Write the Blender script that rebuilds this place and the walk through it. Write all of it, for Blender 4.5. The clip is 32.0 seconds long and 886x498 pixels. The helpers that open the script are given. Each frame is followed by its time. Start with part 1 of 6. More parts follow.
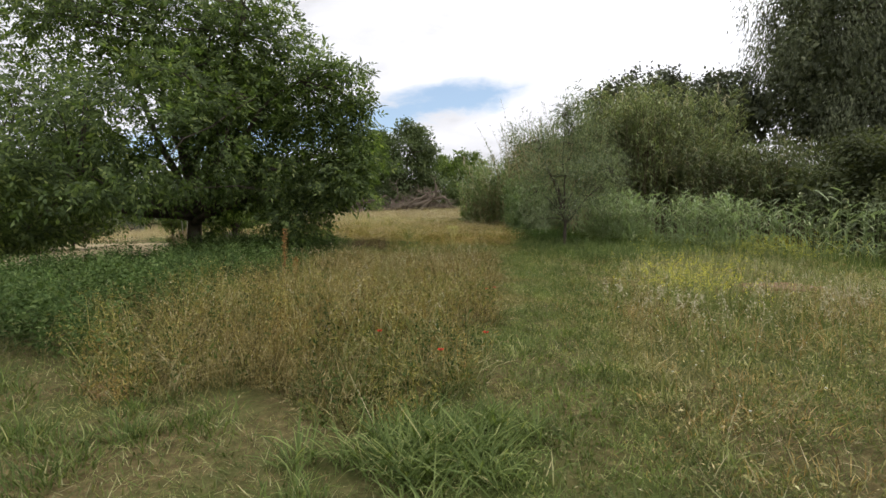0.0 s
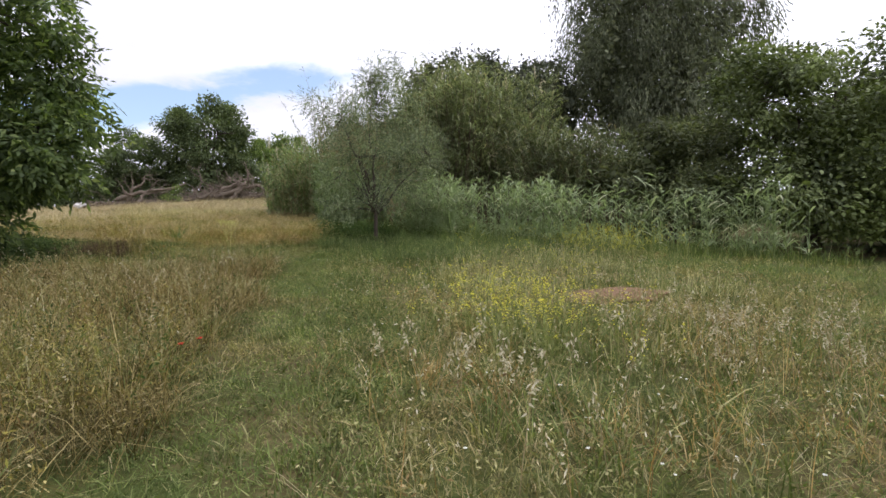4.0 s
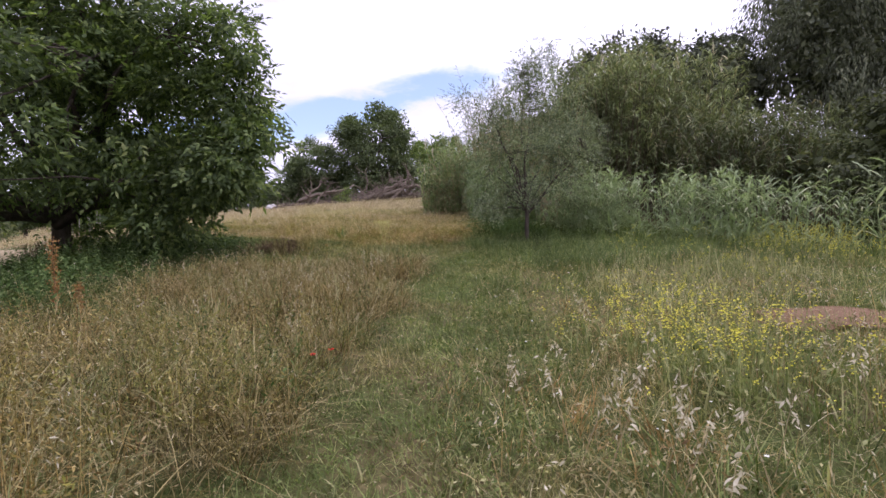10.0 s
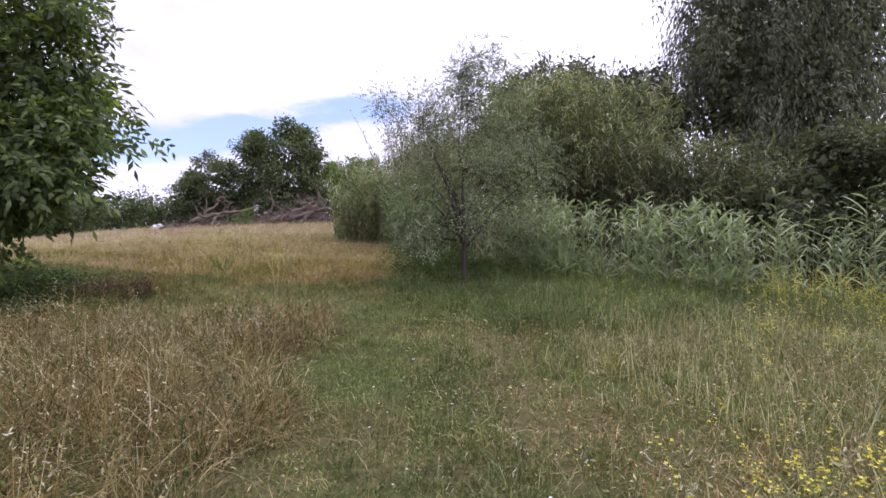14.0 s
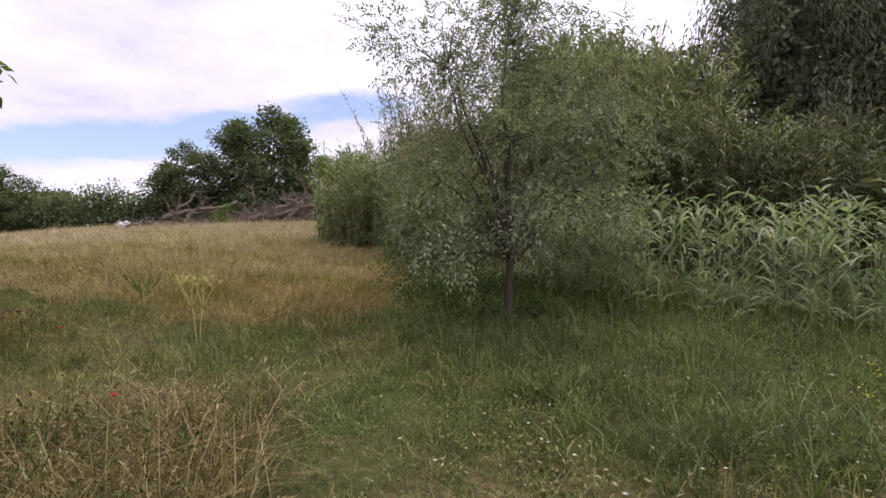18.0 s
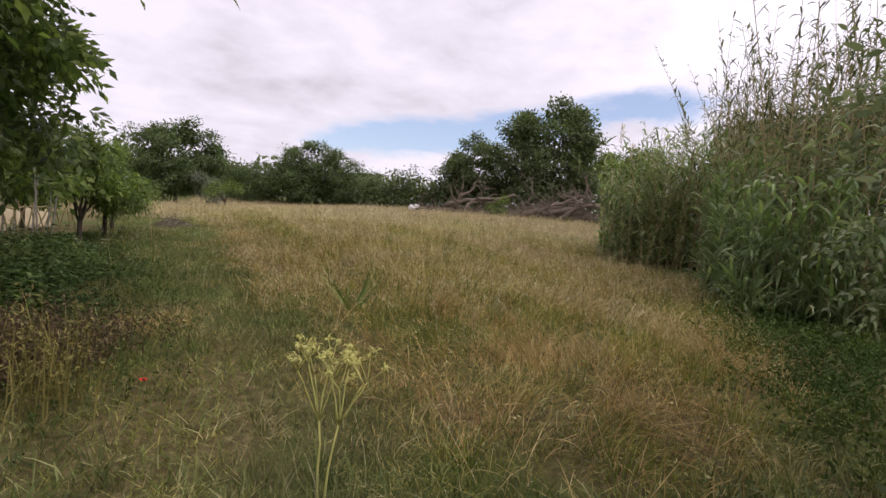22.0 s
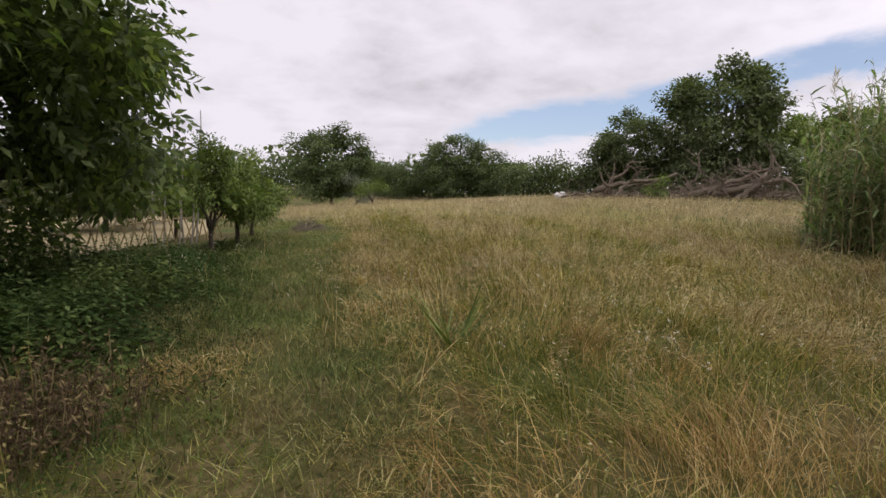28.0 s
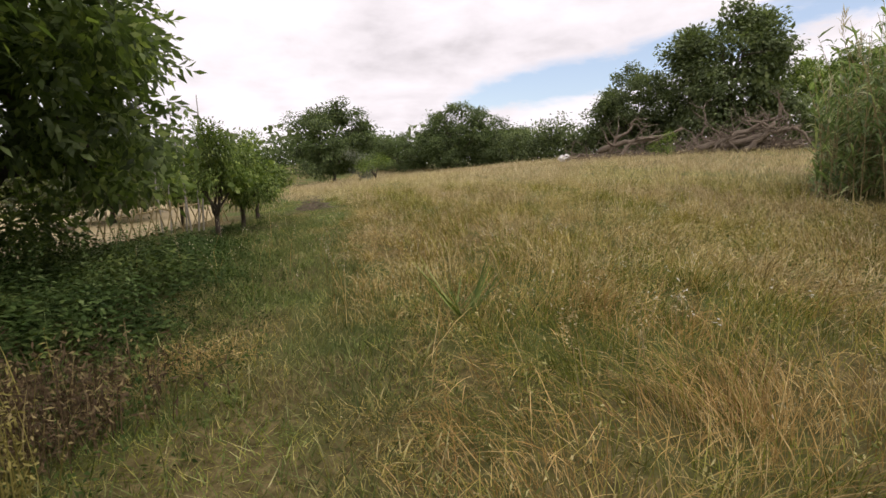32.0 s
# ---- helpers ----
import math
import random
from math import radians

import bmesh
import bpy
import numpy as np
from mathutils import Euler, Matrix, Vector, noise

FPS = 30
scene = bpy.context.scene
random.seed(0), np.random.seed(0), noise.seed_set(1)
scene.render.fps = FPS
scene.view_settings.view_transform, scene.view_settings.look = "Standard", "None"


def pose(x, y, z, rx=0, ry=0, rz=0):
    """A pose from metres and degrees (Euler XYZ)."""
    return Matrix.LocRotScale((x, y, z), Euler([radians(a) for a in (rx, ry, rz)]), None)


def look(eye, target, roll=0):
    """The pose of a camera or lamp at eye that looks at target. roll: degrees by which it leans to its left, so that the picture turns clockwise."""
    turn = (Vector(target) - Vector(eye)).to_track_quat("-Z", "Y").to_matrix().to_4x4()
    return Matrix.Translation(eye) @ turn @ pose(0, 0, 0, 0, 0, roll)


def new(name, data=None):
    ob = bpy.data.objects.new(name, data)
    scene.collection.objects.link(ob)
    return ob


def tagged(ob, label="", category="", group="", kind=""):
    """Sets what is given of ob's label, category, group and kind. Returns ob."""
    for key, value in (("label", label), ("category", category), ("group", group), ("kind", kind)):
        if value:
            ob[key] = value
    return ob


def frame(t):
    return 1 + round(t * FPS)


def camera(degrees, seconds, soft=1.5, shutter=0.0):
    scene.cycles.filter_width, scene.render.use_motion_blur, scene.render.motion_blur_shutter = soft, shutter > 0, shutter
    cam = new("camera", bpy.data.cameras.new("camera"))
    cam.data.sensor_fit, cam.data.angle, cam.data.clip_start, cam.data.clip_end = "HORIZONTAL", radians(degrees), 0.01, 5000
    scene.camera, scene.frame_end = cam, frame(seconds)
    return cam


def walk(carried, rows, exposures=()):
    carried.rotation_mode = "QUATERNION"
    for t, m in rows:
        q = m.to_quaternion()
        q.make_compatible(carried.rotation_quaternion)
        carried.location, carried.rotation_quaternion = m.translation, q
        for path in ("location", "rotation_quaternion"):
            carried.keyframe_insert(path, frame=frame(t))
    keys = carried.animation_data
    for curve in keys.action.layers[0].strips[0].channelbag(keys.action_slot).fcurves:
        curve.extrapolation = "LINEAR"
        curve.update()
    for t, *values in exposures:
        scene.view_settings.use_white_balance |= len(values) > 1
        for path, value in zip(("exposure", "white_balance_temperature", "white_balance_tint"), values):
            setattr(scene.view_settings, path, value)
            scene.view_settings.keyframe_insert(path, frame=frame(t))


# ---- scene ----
# seconds, stops, kelvin, tint
EXPOSURES = [
    (0.0, 0.03, 6450.0, 8.0),
    (1.0, 0.07, 6400.0, 9.0),
    (3.0, 0.2, 6150.0, 13.0),
    (4.0, 0.17, 6080.0, 15.0),
    (7.0, 0.06, 5820.0, 27.0),
    (9.0, 0.2, 5750.0, 31.0),
    (11.0, 0.29, 5850.0, 30.0),
    (12.0, 0.47, 5900.0, 31.0),
    (13.0, 0.52, 5800.0, 34.0),
    (14.0, 0.27, 5650.0, 35.0),
    (17.0, 0.0, 5850.0, 34.0),
    (18.0, 0.03, 6150.0, 28.0),
    (20.0, 0.24, 6450.0, 26.0),
    (21.0, 0.14, 6400.0, 26.0),
    (22.0, -0.12, 6400.0, 22.0),
    (23.0, -0.1, 6400.0, 22.0),
    (24.0, -0.18, 6400.0, 22.0),
    (25.0, -0.14, 6350.0, 21.0),
    (28.0, -0.26, 6500.0, 17.0),
    (30.0, -0.07, 6750.0, 16.0),
    (31.0, 0.0, 6800.0, 16.0),
    (32.0, 0.03, 6800.0, 16.0),
]
# camera: seconds, x, y, z, heading to the left of +y, pitch, roll
PATH = [
    (0.0, 0.00, 0.00, 1.59, 0.1, -3.2, -0.6),
    (0.5, 0.17, 0.34, 1.54, -1.9, -3.6, -6.9),
    (1.0, 0.36, 0.65, 1.51, -3.1, -4.0, -4.3),
    (1.5, 0.57, 1.06, 1.50, -9.1, -3.3, -3.9),
    (2.0, 0.68, 1.52, 1.57, -16.1, -3.8, 0.7),
    (2.5, 1.02, 1.86, 1.54, -19.5, -4.5, -5.1),
    (3.0, 1.23, 2.19, 1.55, -16.7, -4.3, -6.1),
    (3.5, 1.35, 2.48, 1.61, -24.2, -5.7, -3.2),
    (4.0, 1.39, 2.97, 1.62, -18.0, -4.7, -1.4),
    (4.5, 1.62, 3.42, 1.64, -8.3, -1.0, -4.4),
    (6.5, 1.66, 3.59, 1.66, -3.3, -3.0, -3.9),
    (7.0, 1.63, 3.61, 1.66, -1.8, -4.2, -3.1),
    (7.5, 1.61, 3.61, 1.67, -1.7, -4.3, -3.1),
    (8.0, 1.61, 3.60, 1.66, -2.3, -4.2, -3.1),
    (8.5, 1.61, 3.60, 1.66, -2.5, -3.5, -2.7),
    (9.0, 1.62, 3.59, 1.66, -2.0, -3.1, -3.5),
    (9.5, 1.62, 3.57, 1.66, -1.3, -3.3, -3.0),
    (10.0, 1.60, 3.57, 1.66, -0.7, -4.5, -2.2),
    (10.5, 1.61, 3.61, 1.65, -1.0, -4.9, -2.3),
    (11.0, 1.70, 3.64, 1.64, -2.6, -5.3, -2.3),
    (11.5, 1.73, 3.75, 1.65, -2.7, -7.4, -3.3),
    (12.0, 1.58, 4.17, 1.65, -7.3, -6.5, -2.6),
    (12.5, 1.51, 4.63, 1.68, -8.5, -6.5, 0.7),
    (13.0, 1.64, 5.32, 1.66, -6.1, -4.5, -2.2),
    (13.5, 1.65, 5.88, 1.71, -6.4, -3.9, -3.6),
    (14.0, 1.61, 6.40, 1.77, -10.5, -1.9, -0.7),
    (14.5, 1.75, 6.98, 1.75, -9.0, 0.8, 0.3),
    (16.5, 1.55, 8.95, 1.85, -11.4, 1.3, 1.6),
    (17.0, 1.56, 9.33, 1.86, -11.2, -1.6, 0.1),
    (17.5, 1.73, 9.79, 1.87, -10.5, -1.5, 0.3),
    (18.0, 1.80, 10.24, 1.89, -11.4, -2.0, -0.2),
    (18.5, 1.83, 10.68, 1.93, -12.0, -2.2, 0.2),
    (19.0, 1.91, 11.20, 1.95, -7.1, -2.9, 0.4),
    (19.5, 1.90, 11.64, 1.96, -3.6, -4.3, 0.7),
    (20.0, 1.84, 12.21, 2.00, -4.6, -2.1, 2.5),
    (20.5, 1.83, 12.68, 2.02, -0.1, -2.4, 1.2),
    (21.0, 1.86, 13.22, 2.07, 9.9, -3.6, 0.5),
    (21.5, 1.58, 13.83, 1.99, 16.3, -4.6, 1.7),
    (22.0, 1.40, 14.09, 2.05, 18.3, -3.7, 6.4),
    (22.5, 1.32, 14.39, 2.02, 22.8, -6.3, 1.1),
    (23.0, 1.32, 14.71, 2.06, 24.8, -6.7, 3.1),
    (23.5, 1.21, 14.94, 2.09, 27.5, -5.9, 0.6),
    (24.0, 1.03, 15.23, 2.13, 23.0, -4.8, 6.9),
    (24.5, 0.95, 15.48, 2.13, 25.5, -6.8, 2.5),
    (25.0, 1.00, 15.75, 2.15, 34.8, -7.4, 2.1),
    (25.5, 1.01, 15.89, 2.15, 33.4, -6.9, -2.2),
    (27.5, 0.96, 15.81, 2.12, 33.0, -6.1, 2.9),
    (28.0, 0.96, 15.77, 2.13, 34.9, -6.2, 3.0),
    (28.5, 0.96, 15.77, 2.13, 35.4, -6.5, 2.1),
    (29.0, 0.96, 15.77, 2.13, 35.4, -6.0, 1.7),
    (29.5, 0.97, 15.76, 2.14, 35.5, -6.0, 2.3),
    (30.0, 0.97, 15.79, 2.13, 36.1, -8.1, 3.8),
    (30.5, 0.98, 15.84, 2.12, 32.7, -7.4, -0.0),
    (31.0, 0.98, 15.85, 2.12, 32.3, -8.5, 0.5),
    (31.5, 0.97, 15.81, 2.13, 34.3, -9.1, 0.1),
    (32.0, 0.97, 15.79, 2.14, 35.7, -9.5, -0.6),
]


def aim(x, y, z, yaw, pitch, roll):
    a, b = radians(yaw), radians(pitch)
    way = Vector((-math.sin(a) * math.cos(b), math.cos(a) * math.cos(b), math.sin(b)))
    return look((x, y, z), Vector((x, y, z)) + 2 * way, roll)


cam = camera(82.0, 32.0, 1.55)
walk(cam, [(t, aim(*row)) for t, *row in PATH], EXPOSURES)

# ---- world and sun ----
SUN_ELEVATION, SUN_AZIMUTH = 60.0, 95.0  # degrees; azimuth clockwise from +y


def make_world():
    world = bpy.data.worlds.new("sky")
    scene.world = world
    world.use_nodes = True
    nt = world.node_tree
    nt.nodes.clear()
    N, L = nt.nodes.new, nt.links.new
    out, bg = N("ShaderNodeOutputWorld"), N("ShaderNodeBackground")
    bg.inputs["Strength"].default_value = 0.1
    sky = N("ShaderNodeTexSky")
    sky.sky_type = "NISHITA"
    sky.sun_disc = False
    sky.sun_elevation, sky.sun_rotation = radians(SUN_ELEVATION), radians(SUN_AZIMUTH)
    sky.air_density, sky.dust_density = 1.0, 0.6
    coord, sep = N("ShaderNodeTexCoord"), N("ShaderNodeSeparateXYZ")
    L(coord.outputs["Generated"], sep.inputs[0])

    def mth(op, a, b=None, c=None, clamp=False):
        n = N("ShaderNodeMath")
        n.operation, n.use_clamp = op, clamp
        for k, v in enumerate((a, b, c)):
            if v is None:
                continue
            if isinstance(v, (int, float)):
                n.inputs[k].default_value = v
            else:
                L(v, n.inputs[k])
        return n.outputs[0]

    x, y, z = sep.outputs
    flat = mth("ADD", mth("MAXIMUM", z, 0.0), 0.11)
    plane = N("ShaderNodeCombineXYZ")
    L(mth("DIVIDE", x, flat), plane.inputs[0])
    L(mth("DIVIDE", y, flat), plane.inputs[1])

    def nz(scale, detail, rough, vec, dist=0.0):
        n = N("ShaderNodeTexNoise")
        n.inputs["Scale"].default_value, n.inputs["Detail"].default_value = scale, detail
        n.inputs["Roughness"].default_value, n.inputs["Distortion"].default_value = rough, dist
        L(vec, n.inputs["Vector"])
        return n.outputs["Fac"]

    big = nz(0.55, 8, 0.55, plane.outputs[0], 0.3)
    fine = nz(1.7, 7, 0.6, plane.outputs[0], 0.4)
    low = N("ShaderNodeMapping")
    low.inputs["Scale"].default_value = (5.0, 5.0, 11.0)
    L(coord.outputs["Generated"], low.inputs["Vector"])
    puff = nz(1.6, 7, 0.55, low.outputs[0], 0.2)
    # a long rift in the cloud deck, low over the far trees
    tilt = mth("ADD", mth("MULTIPLY", x, -0.19), z)
    rift = mth("SUBTRACT", 1.0, mth("MULTIPLY", mth("ABSOLUTE", mth("SUBTRACT", tilt, 0.218)), 15.0), clamp=True)
    ends = mth("MULTIPLY", mth("MULTIPLY", mth("SUBTRACT", 0.24, x), 6.0, clamp=True), mth("MULTIPLY", mth("ADD", x, 0.66), 5.0, clamp=True))
    gap = mth("MULTIPLY", mth("MULTIPLY", rift, ends), mth("MULTIPLY", mth("SUBTRACT", y, 0.3), 4.0, clamp=True))
    wisp = mth("ADD", mth("MULTIPLY", mth("SUBTRACT", fine, 0.5), 1.2), mth("MULTIPLY", mth("SUBTRACT", puff, 0.5), 1.9))
    blue = N("ShaderNodeMapRange")
    blue.interpolation_type = "SMOOTHSTEP"
    blue.inputs["From Min"].default_value, blue.inputs["From Max"].default_value = 0.30, 0.72
    L(mth("ADD", gap, mth("MULTIPLY", wisp, mth("MULTIPLY", gap, 1.0))), blue.inputs["Value"])
    shade = N("ShaderNodeValToRGB")
    e = shade.color_ramp.elements
    e.new(0.5)
    for k, (pos, v) in enumerate(((0.34, 7.8), (0.45, 10.6), (0.55, 12.4))):
        e[k].position, e[k].color = pos, (v, v * 0.985, v * 1.04, 1)
    L(mth("ADD", mth("ADD", mth("MULTIPLY", big, 0.56), mth("MULTIPLY", fine, 0.08)), mth("MULTIPLY", puff, 0.36)), shade.inputs[0])
    mix = N("ShaderNodeMix")
    mix.data_type = "RGBA"
    L(blue.outputs[0], mix.inputs["Factor"])
    # the deck glows towards the hidden sun
    sv = N("ShaderNodeVectorMath")
    sv.operation = "DOT_PRODUCT"
    L(coord.outputs["Generated"], sv.inputs[0])
    ca, ce = radians(SUN_AZIMUTH), radians(SUN_ELEVATION)
    sv.inputs[1].default_value = (math.sin(ca) * math.cos(ce), math.cos(ca) * math.cos(ce), math.sin(ce))
    glow = N("ShaderNodeMapRange")
    glow.inputs["From Min"].default_value, glow.inputs["From Max"].default_value = 0.1, 0.95
    glow.inputs["To Min"].default_value, glow.inputs["To Max"].default_value = 0.82, 1.45
    L(sv.outputs["Value"], glow.inputs["Value"])
    lit = N("ShaderNodeVectorMath")
    lit.operation = "SCALE"
    L(shade.outputs[0], lit.inputs[0])
    L(glow.outputs[0], lit.inputs["Scale"])
    L(lit.outputs[0], mix.inputs[6])
    lift = N("ShaderNodeMix")
    lift.data_type, lift.blend_type = "RGBA", "ADD"
    lift.inputs["Factor"].default_value = 1.0
    L(sky.outputs[0], lift.inputs[6])
    lift.inputs[7].default_value = (2.4, 2.9, 3.6, 1)
    L(lift.outputs[2], mix.inputs[7])
    L(mix.outputs[2], bg.inputs["Color"])
    L(bg.outputs[0], out.inputs[0])


make_world()
sun = new("sun", bpy.data.lights.new("sun", "SUN"))
sun.data.energy, sun.data.angle, sun.data.color = 1.3, radians(14), (1.0, 0.95, 0.87)
a, b = radians(SUN_AZIMUTH), radians(SUN_ELEVATION)
sun.matrix_world = look((0, 0, 30), (-30 * math.sin(a) * math.cos(b), -30 * math.cos(a) * math.cos(b), 30 - 30 * math.sin(b)))

# ---- materials ----


def mat_nodes(name):
    m = bpy.data.materials.new(name)
    m.use_nodes = True
    nt = m.node_tree
    nt.nodes.clear()
    return m, nt, nt.nodes.new, nt.links.new


def ramp(N, stops):
    r = N("ShaderNodeValToRGB")
    el = r.color_ramp.elements
    while len(el) < len(stops):
        el.new(0.5)
    for k, (p, c) in enumerate(stops):
        el[k].position, el[k].color = p, (*c, 1)
    return r


def leaf_material(name, stops, through_col, rough=0.55, shine=0.2, thin=0.35, patch=None, patch_scale=0.5, grain=0.0, patch_at=(0.42, 0.62)):
    """Foliage: colour varies leaf by leaf and in patches; some light passes through."""
    m, nt, N, L = mat_nodes(name)
    out, geo = N("ShaderNodeOutputMaterial"), N("ShaderNodeNewGeometry")
    r = ramp(N, stops)
    L(geo.outputs["Random Per Island"], r.inputs[0])
    col = r.outputs[0]
    tc = N("ShaderNodeTexCoord")
    n = N("ShaderNodeTexNoise")
    n.inputs["Scale"].default_value, n.inputs["Detail"].default_value = patch_scale, 4
    L(tc.outputs["Object"], n.inputs["Vector"])
    if patch:
        pr = ramp(N, [(patch_at[0], (0, 0, 0)), (patch_at[1], (1, 1, 1))])
        L(n.outputs["Fac"], pr.inputs[0])
        mx = N("ShaderNodeMix")
        mx.data_type = "RGBA"
        L(pr.outputs[0], mx.inputs["Factor"])
        L(col, mx.inputs[6])
        r2 = ramp(N, patch)
        L(geo.outputs["Random Per Island"], r2.inputs[0])
        L(r2.outputs[0], mx.inputs[7])
        col = mx.outputs[2]
    hsv = N("ShaderNodeHueSaturation")
    vr = N("ShaderNodeMapRange")
    vr.inputs["From Min"].default_value, vr.inputs["From Max"].default_value = 0.3, 0.7
    vr.inputs["To Min"].default_value, vr.inputs["To Max"].default_value = 0.8, 1.2
    L(n.outputs["Fac"], vr.inputs["Value"])
    val = vr.outputs[0]
    if grain:
        g2, gr, gm = N("ShaderNodeTexNoise"), N("ShaderNodeMapRange"), N("ShaderNodeMath")
        g2.inputs["Scale"].default_value, g2.inputs["Detail"].default_value = grain, 3
        L(tc.outputs["Object"], g2.inputs["Vector"])
        gr.inputs["From Min"].default_value, gr.inputs["From Max"].default_value = 0.3, 0.7
        gr.inputs["To Min"].default_value, gr.inputs["To Max"].default_value = 0.62, 1.38
        L(g2.outputs["Fac"], gr.inputs["Value"])
        gm.operation = "MULTIPLY"
        L(val, gm.inputs[0])
        L(gr.outputs[0], gm.inputs[1])
        val = gm.outputs[0]
    L(val, hsv.inputs["Value"])
    L(col, hsv.inputs["Color"])
    bs, tr, mix = N("ShaderNodeBsdfPrincipled"), N("ShaderNodeBsdfTranslucent"), N("ShaderNodeMixShader")
    bs.inputs["Roughness"].default_value = rough
    bs.inputs["Specular IOR Level"].default_value = shine
    L(hsv.outputs[0], bs.inputs["Base Color"])
    tm = N("ShaderNodeMix")
    tm.data_type, tm.blend_type = "RGBA", "MULTIPLY"
    tm.inputs["Factor"].default_value = 1.0
    L(hsv.outputs[0], tm.inputs[6])
    tm.inputs[7].default_value = (*through_col, 1)
    L(tm.outputs[2], tr.inputs["Color"])
    mix.inputs[0].default_value = thin
    L(bs.outputs[0], mix.inputs[1])
    L(tr.outputs[0], mix.inputs[2])
    L(mix.outputs[0], out.inputs[0])
    return m


def rough_material(name, stops, scale, bump=0.4, rough=0.9, stretch=(1, 1, 1), fine=6.0):
    """Bark, soil, dead wood: two scales of noise with relief."""
    m, nt, N, L = mat_nodes(name)
    out, bs, tc, mp = N("ShaderNodeOutputMaterial"), N("ShaderNodeBsdfPrincipled"), N("ShaderNodeTexCoord"), N("ShaderNodeMapping")
    mp.inputs["Scale"].default_value = stretch
    L(tc.outputs["Object"], mp.inputs["Vector"])
    n1, n2 = N("ShaderNodeTexNoise"), N("ShaderNodeTexNoise")
    for n, s in ((n1, scale), (n2, scale * fine)):
        n.inputs["Scale"].default_value, n.inputs["Detail"].default_value, n.inputs["Roughness"].default_value = s, 6, 0.65
        L(mp.outputs[0], n.inputs["Vector"])
    ad = N("ShaderNodeMath")
    ad.operation = "MULTIPLY_ADD"
    ad.inputs[1].default_value = 0.5
    L(n2.outputs["Fac"], ad.inputs[0])
    half = N("ShaderNodeMath")
    half.operation = "MULTIPLY"
    half.inputs[1].default_value = 0.5
    L(n1.outputs["Fac"], half.inputs[0])
    L(half.outputs[0], ad.inputs[2])
    r = ramp(N, stops)
    L(ad.outputs[0], r.inputs[0])
    L(r.outputs[0], bs.inputs["Base Color"])
    bs.inputs["Roughness"].default_value = rough
    bs.inputs["Specular IOR Level"].default_value = 0.2
    bp = N("ShaderNodeBump")
    bp.inputs["Strength"].default_value, bp.inputs["Distance"].default_value = bump, 0.05
    L(n2.outputs["Fac"], bp.inputs["Height"])
    L(bp.outputs[0], bs.inputs["Normal"])
    L(bs.outputs[0], out.inputs[0])
    return m


WALNUT = leaf_material("walnut_leaf", [(0.0, (0.054, 0.076, 0.031)), (0.55, (0.10, 0.138, 0.052)), (0.9, (0.17, 0.22, 0.078)), (1.0, (0.28, 0.32, 0.12))], (1.25, 1.4, 0.55), thin=0.5, patch_scale=0.8, grain=1.1)
ASH = leaf_material("ash_leaf", [(0.0, (0.11, 0.137, 0.072)), (0.6, (0.19, 0.222, 0.125)), (1.0, (0.33, 0.36, 0.22))], (1.05, 1.15, 0.7), rough=0.65, shine=0.1, thin=0.36, grain=1.5)
CANE = leaf_material("cane_leaf", [(0.0, (0.105, 0.15, 0.06)), (0.55, (0.20, 0.265, 0.11)), (0.85, (0.32, 0.385, 0.18)), (1.0, (0.52, 0.49, 0.30))], (1.05, 1.2, 0.65), rough=0.45, shine=0.4, thin=0.42, grain=1.5)
REED = leaf_material("reed_leaf", [(0.0, (0.165, 0.215, 0.095)), (0.55, (0.28, 0.35, 0.17)), (0.85, (0.45, 0.51, 0.29)), (1.0, (0.66, 0.64, 0.44))], (1.05, 1.12, 0.75), rough=0.5, shine=0.35, thin=0.48, grain=1.5)
CANE_DARK = leaf_material("dark_cane_leaf", [(0.0, (0.08, 0.10, 0.045)), (0.6, (0.14, 0.17, 0.075)), (0.95, (0.24, 0.26, 0.125)), (1.0, (0.38, 0.34, 0.2))], (1.1, 1.12, 0.65), thin=0.3, grain=0.9)
CANE_TALL = leaf_material("tall_cane_leaf", [(0.0, (0.12, 0.145, 0.07)), (0.6, (0.215, 0.255, 0.125)), (0.92, (0.33, 0.36, 0.185)), (1.0, (0.47, 0.42, 0.26))], (1.1, 1.15, 0.6), thin=0.34, grain=0.9)
DARK_LEAF = leaf_material("hedge_leaf", [(0.0, (0.07, 0.082, 0.042)), (0.6, (0.12, 0.14, 0.064)), (0.95, (0.18, 0.20, 0.088)), (1.0, (0.22, 0.235, 0.10))], (1.1, 1.15, 0.65), thin=0.34, grain=0.8)
PINE_LEAF = leaf_material("pine_needles", [(0.0, (0.05, 0.06, 0.038)), (0.6, (0.085, 0.098, 0.058)), (1.0, (0.15, 0.165, 0.095))], (1.1, 1.15, 0.7), thin=0.2, grain=0.8)
MAPLE_LEAF = leaf_material("maple_leaf", [(0.0, (0.062, 0.078, 0.038)), (0.55, (0.105, 0.13, 0.055)), (0.9, (0.16, 0.19, 0.078)), (1.0, (0.22, 0.25, 0.10))], (1.1, 1.2, 0.55), thin=0.28, patch=[(0.0, (0.10, 0.12, 0.045)), (1.0, (0.21, 0.26, 0.085))], patch_scale=0.6, grain=0.8)
GREY_LEAF = leaf_material("weeping_leaf", [(0.0, (0.075, 0.086, 0.052)), (0.6, (0.13, 0.145, 0.084)), (1.0, (0.21, 0.225, 0.135))], (1.1, 1.15, 0.7), thin=0.42, grain=0.9)
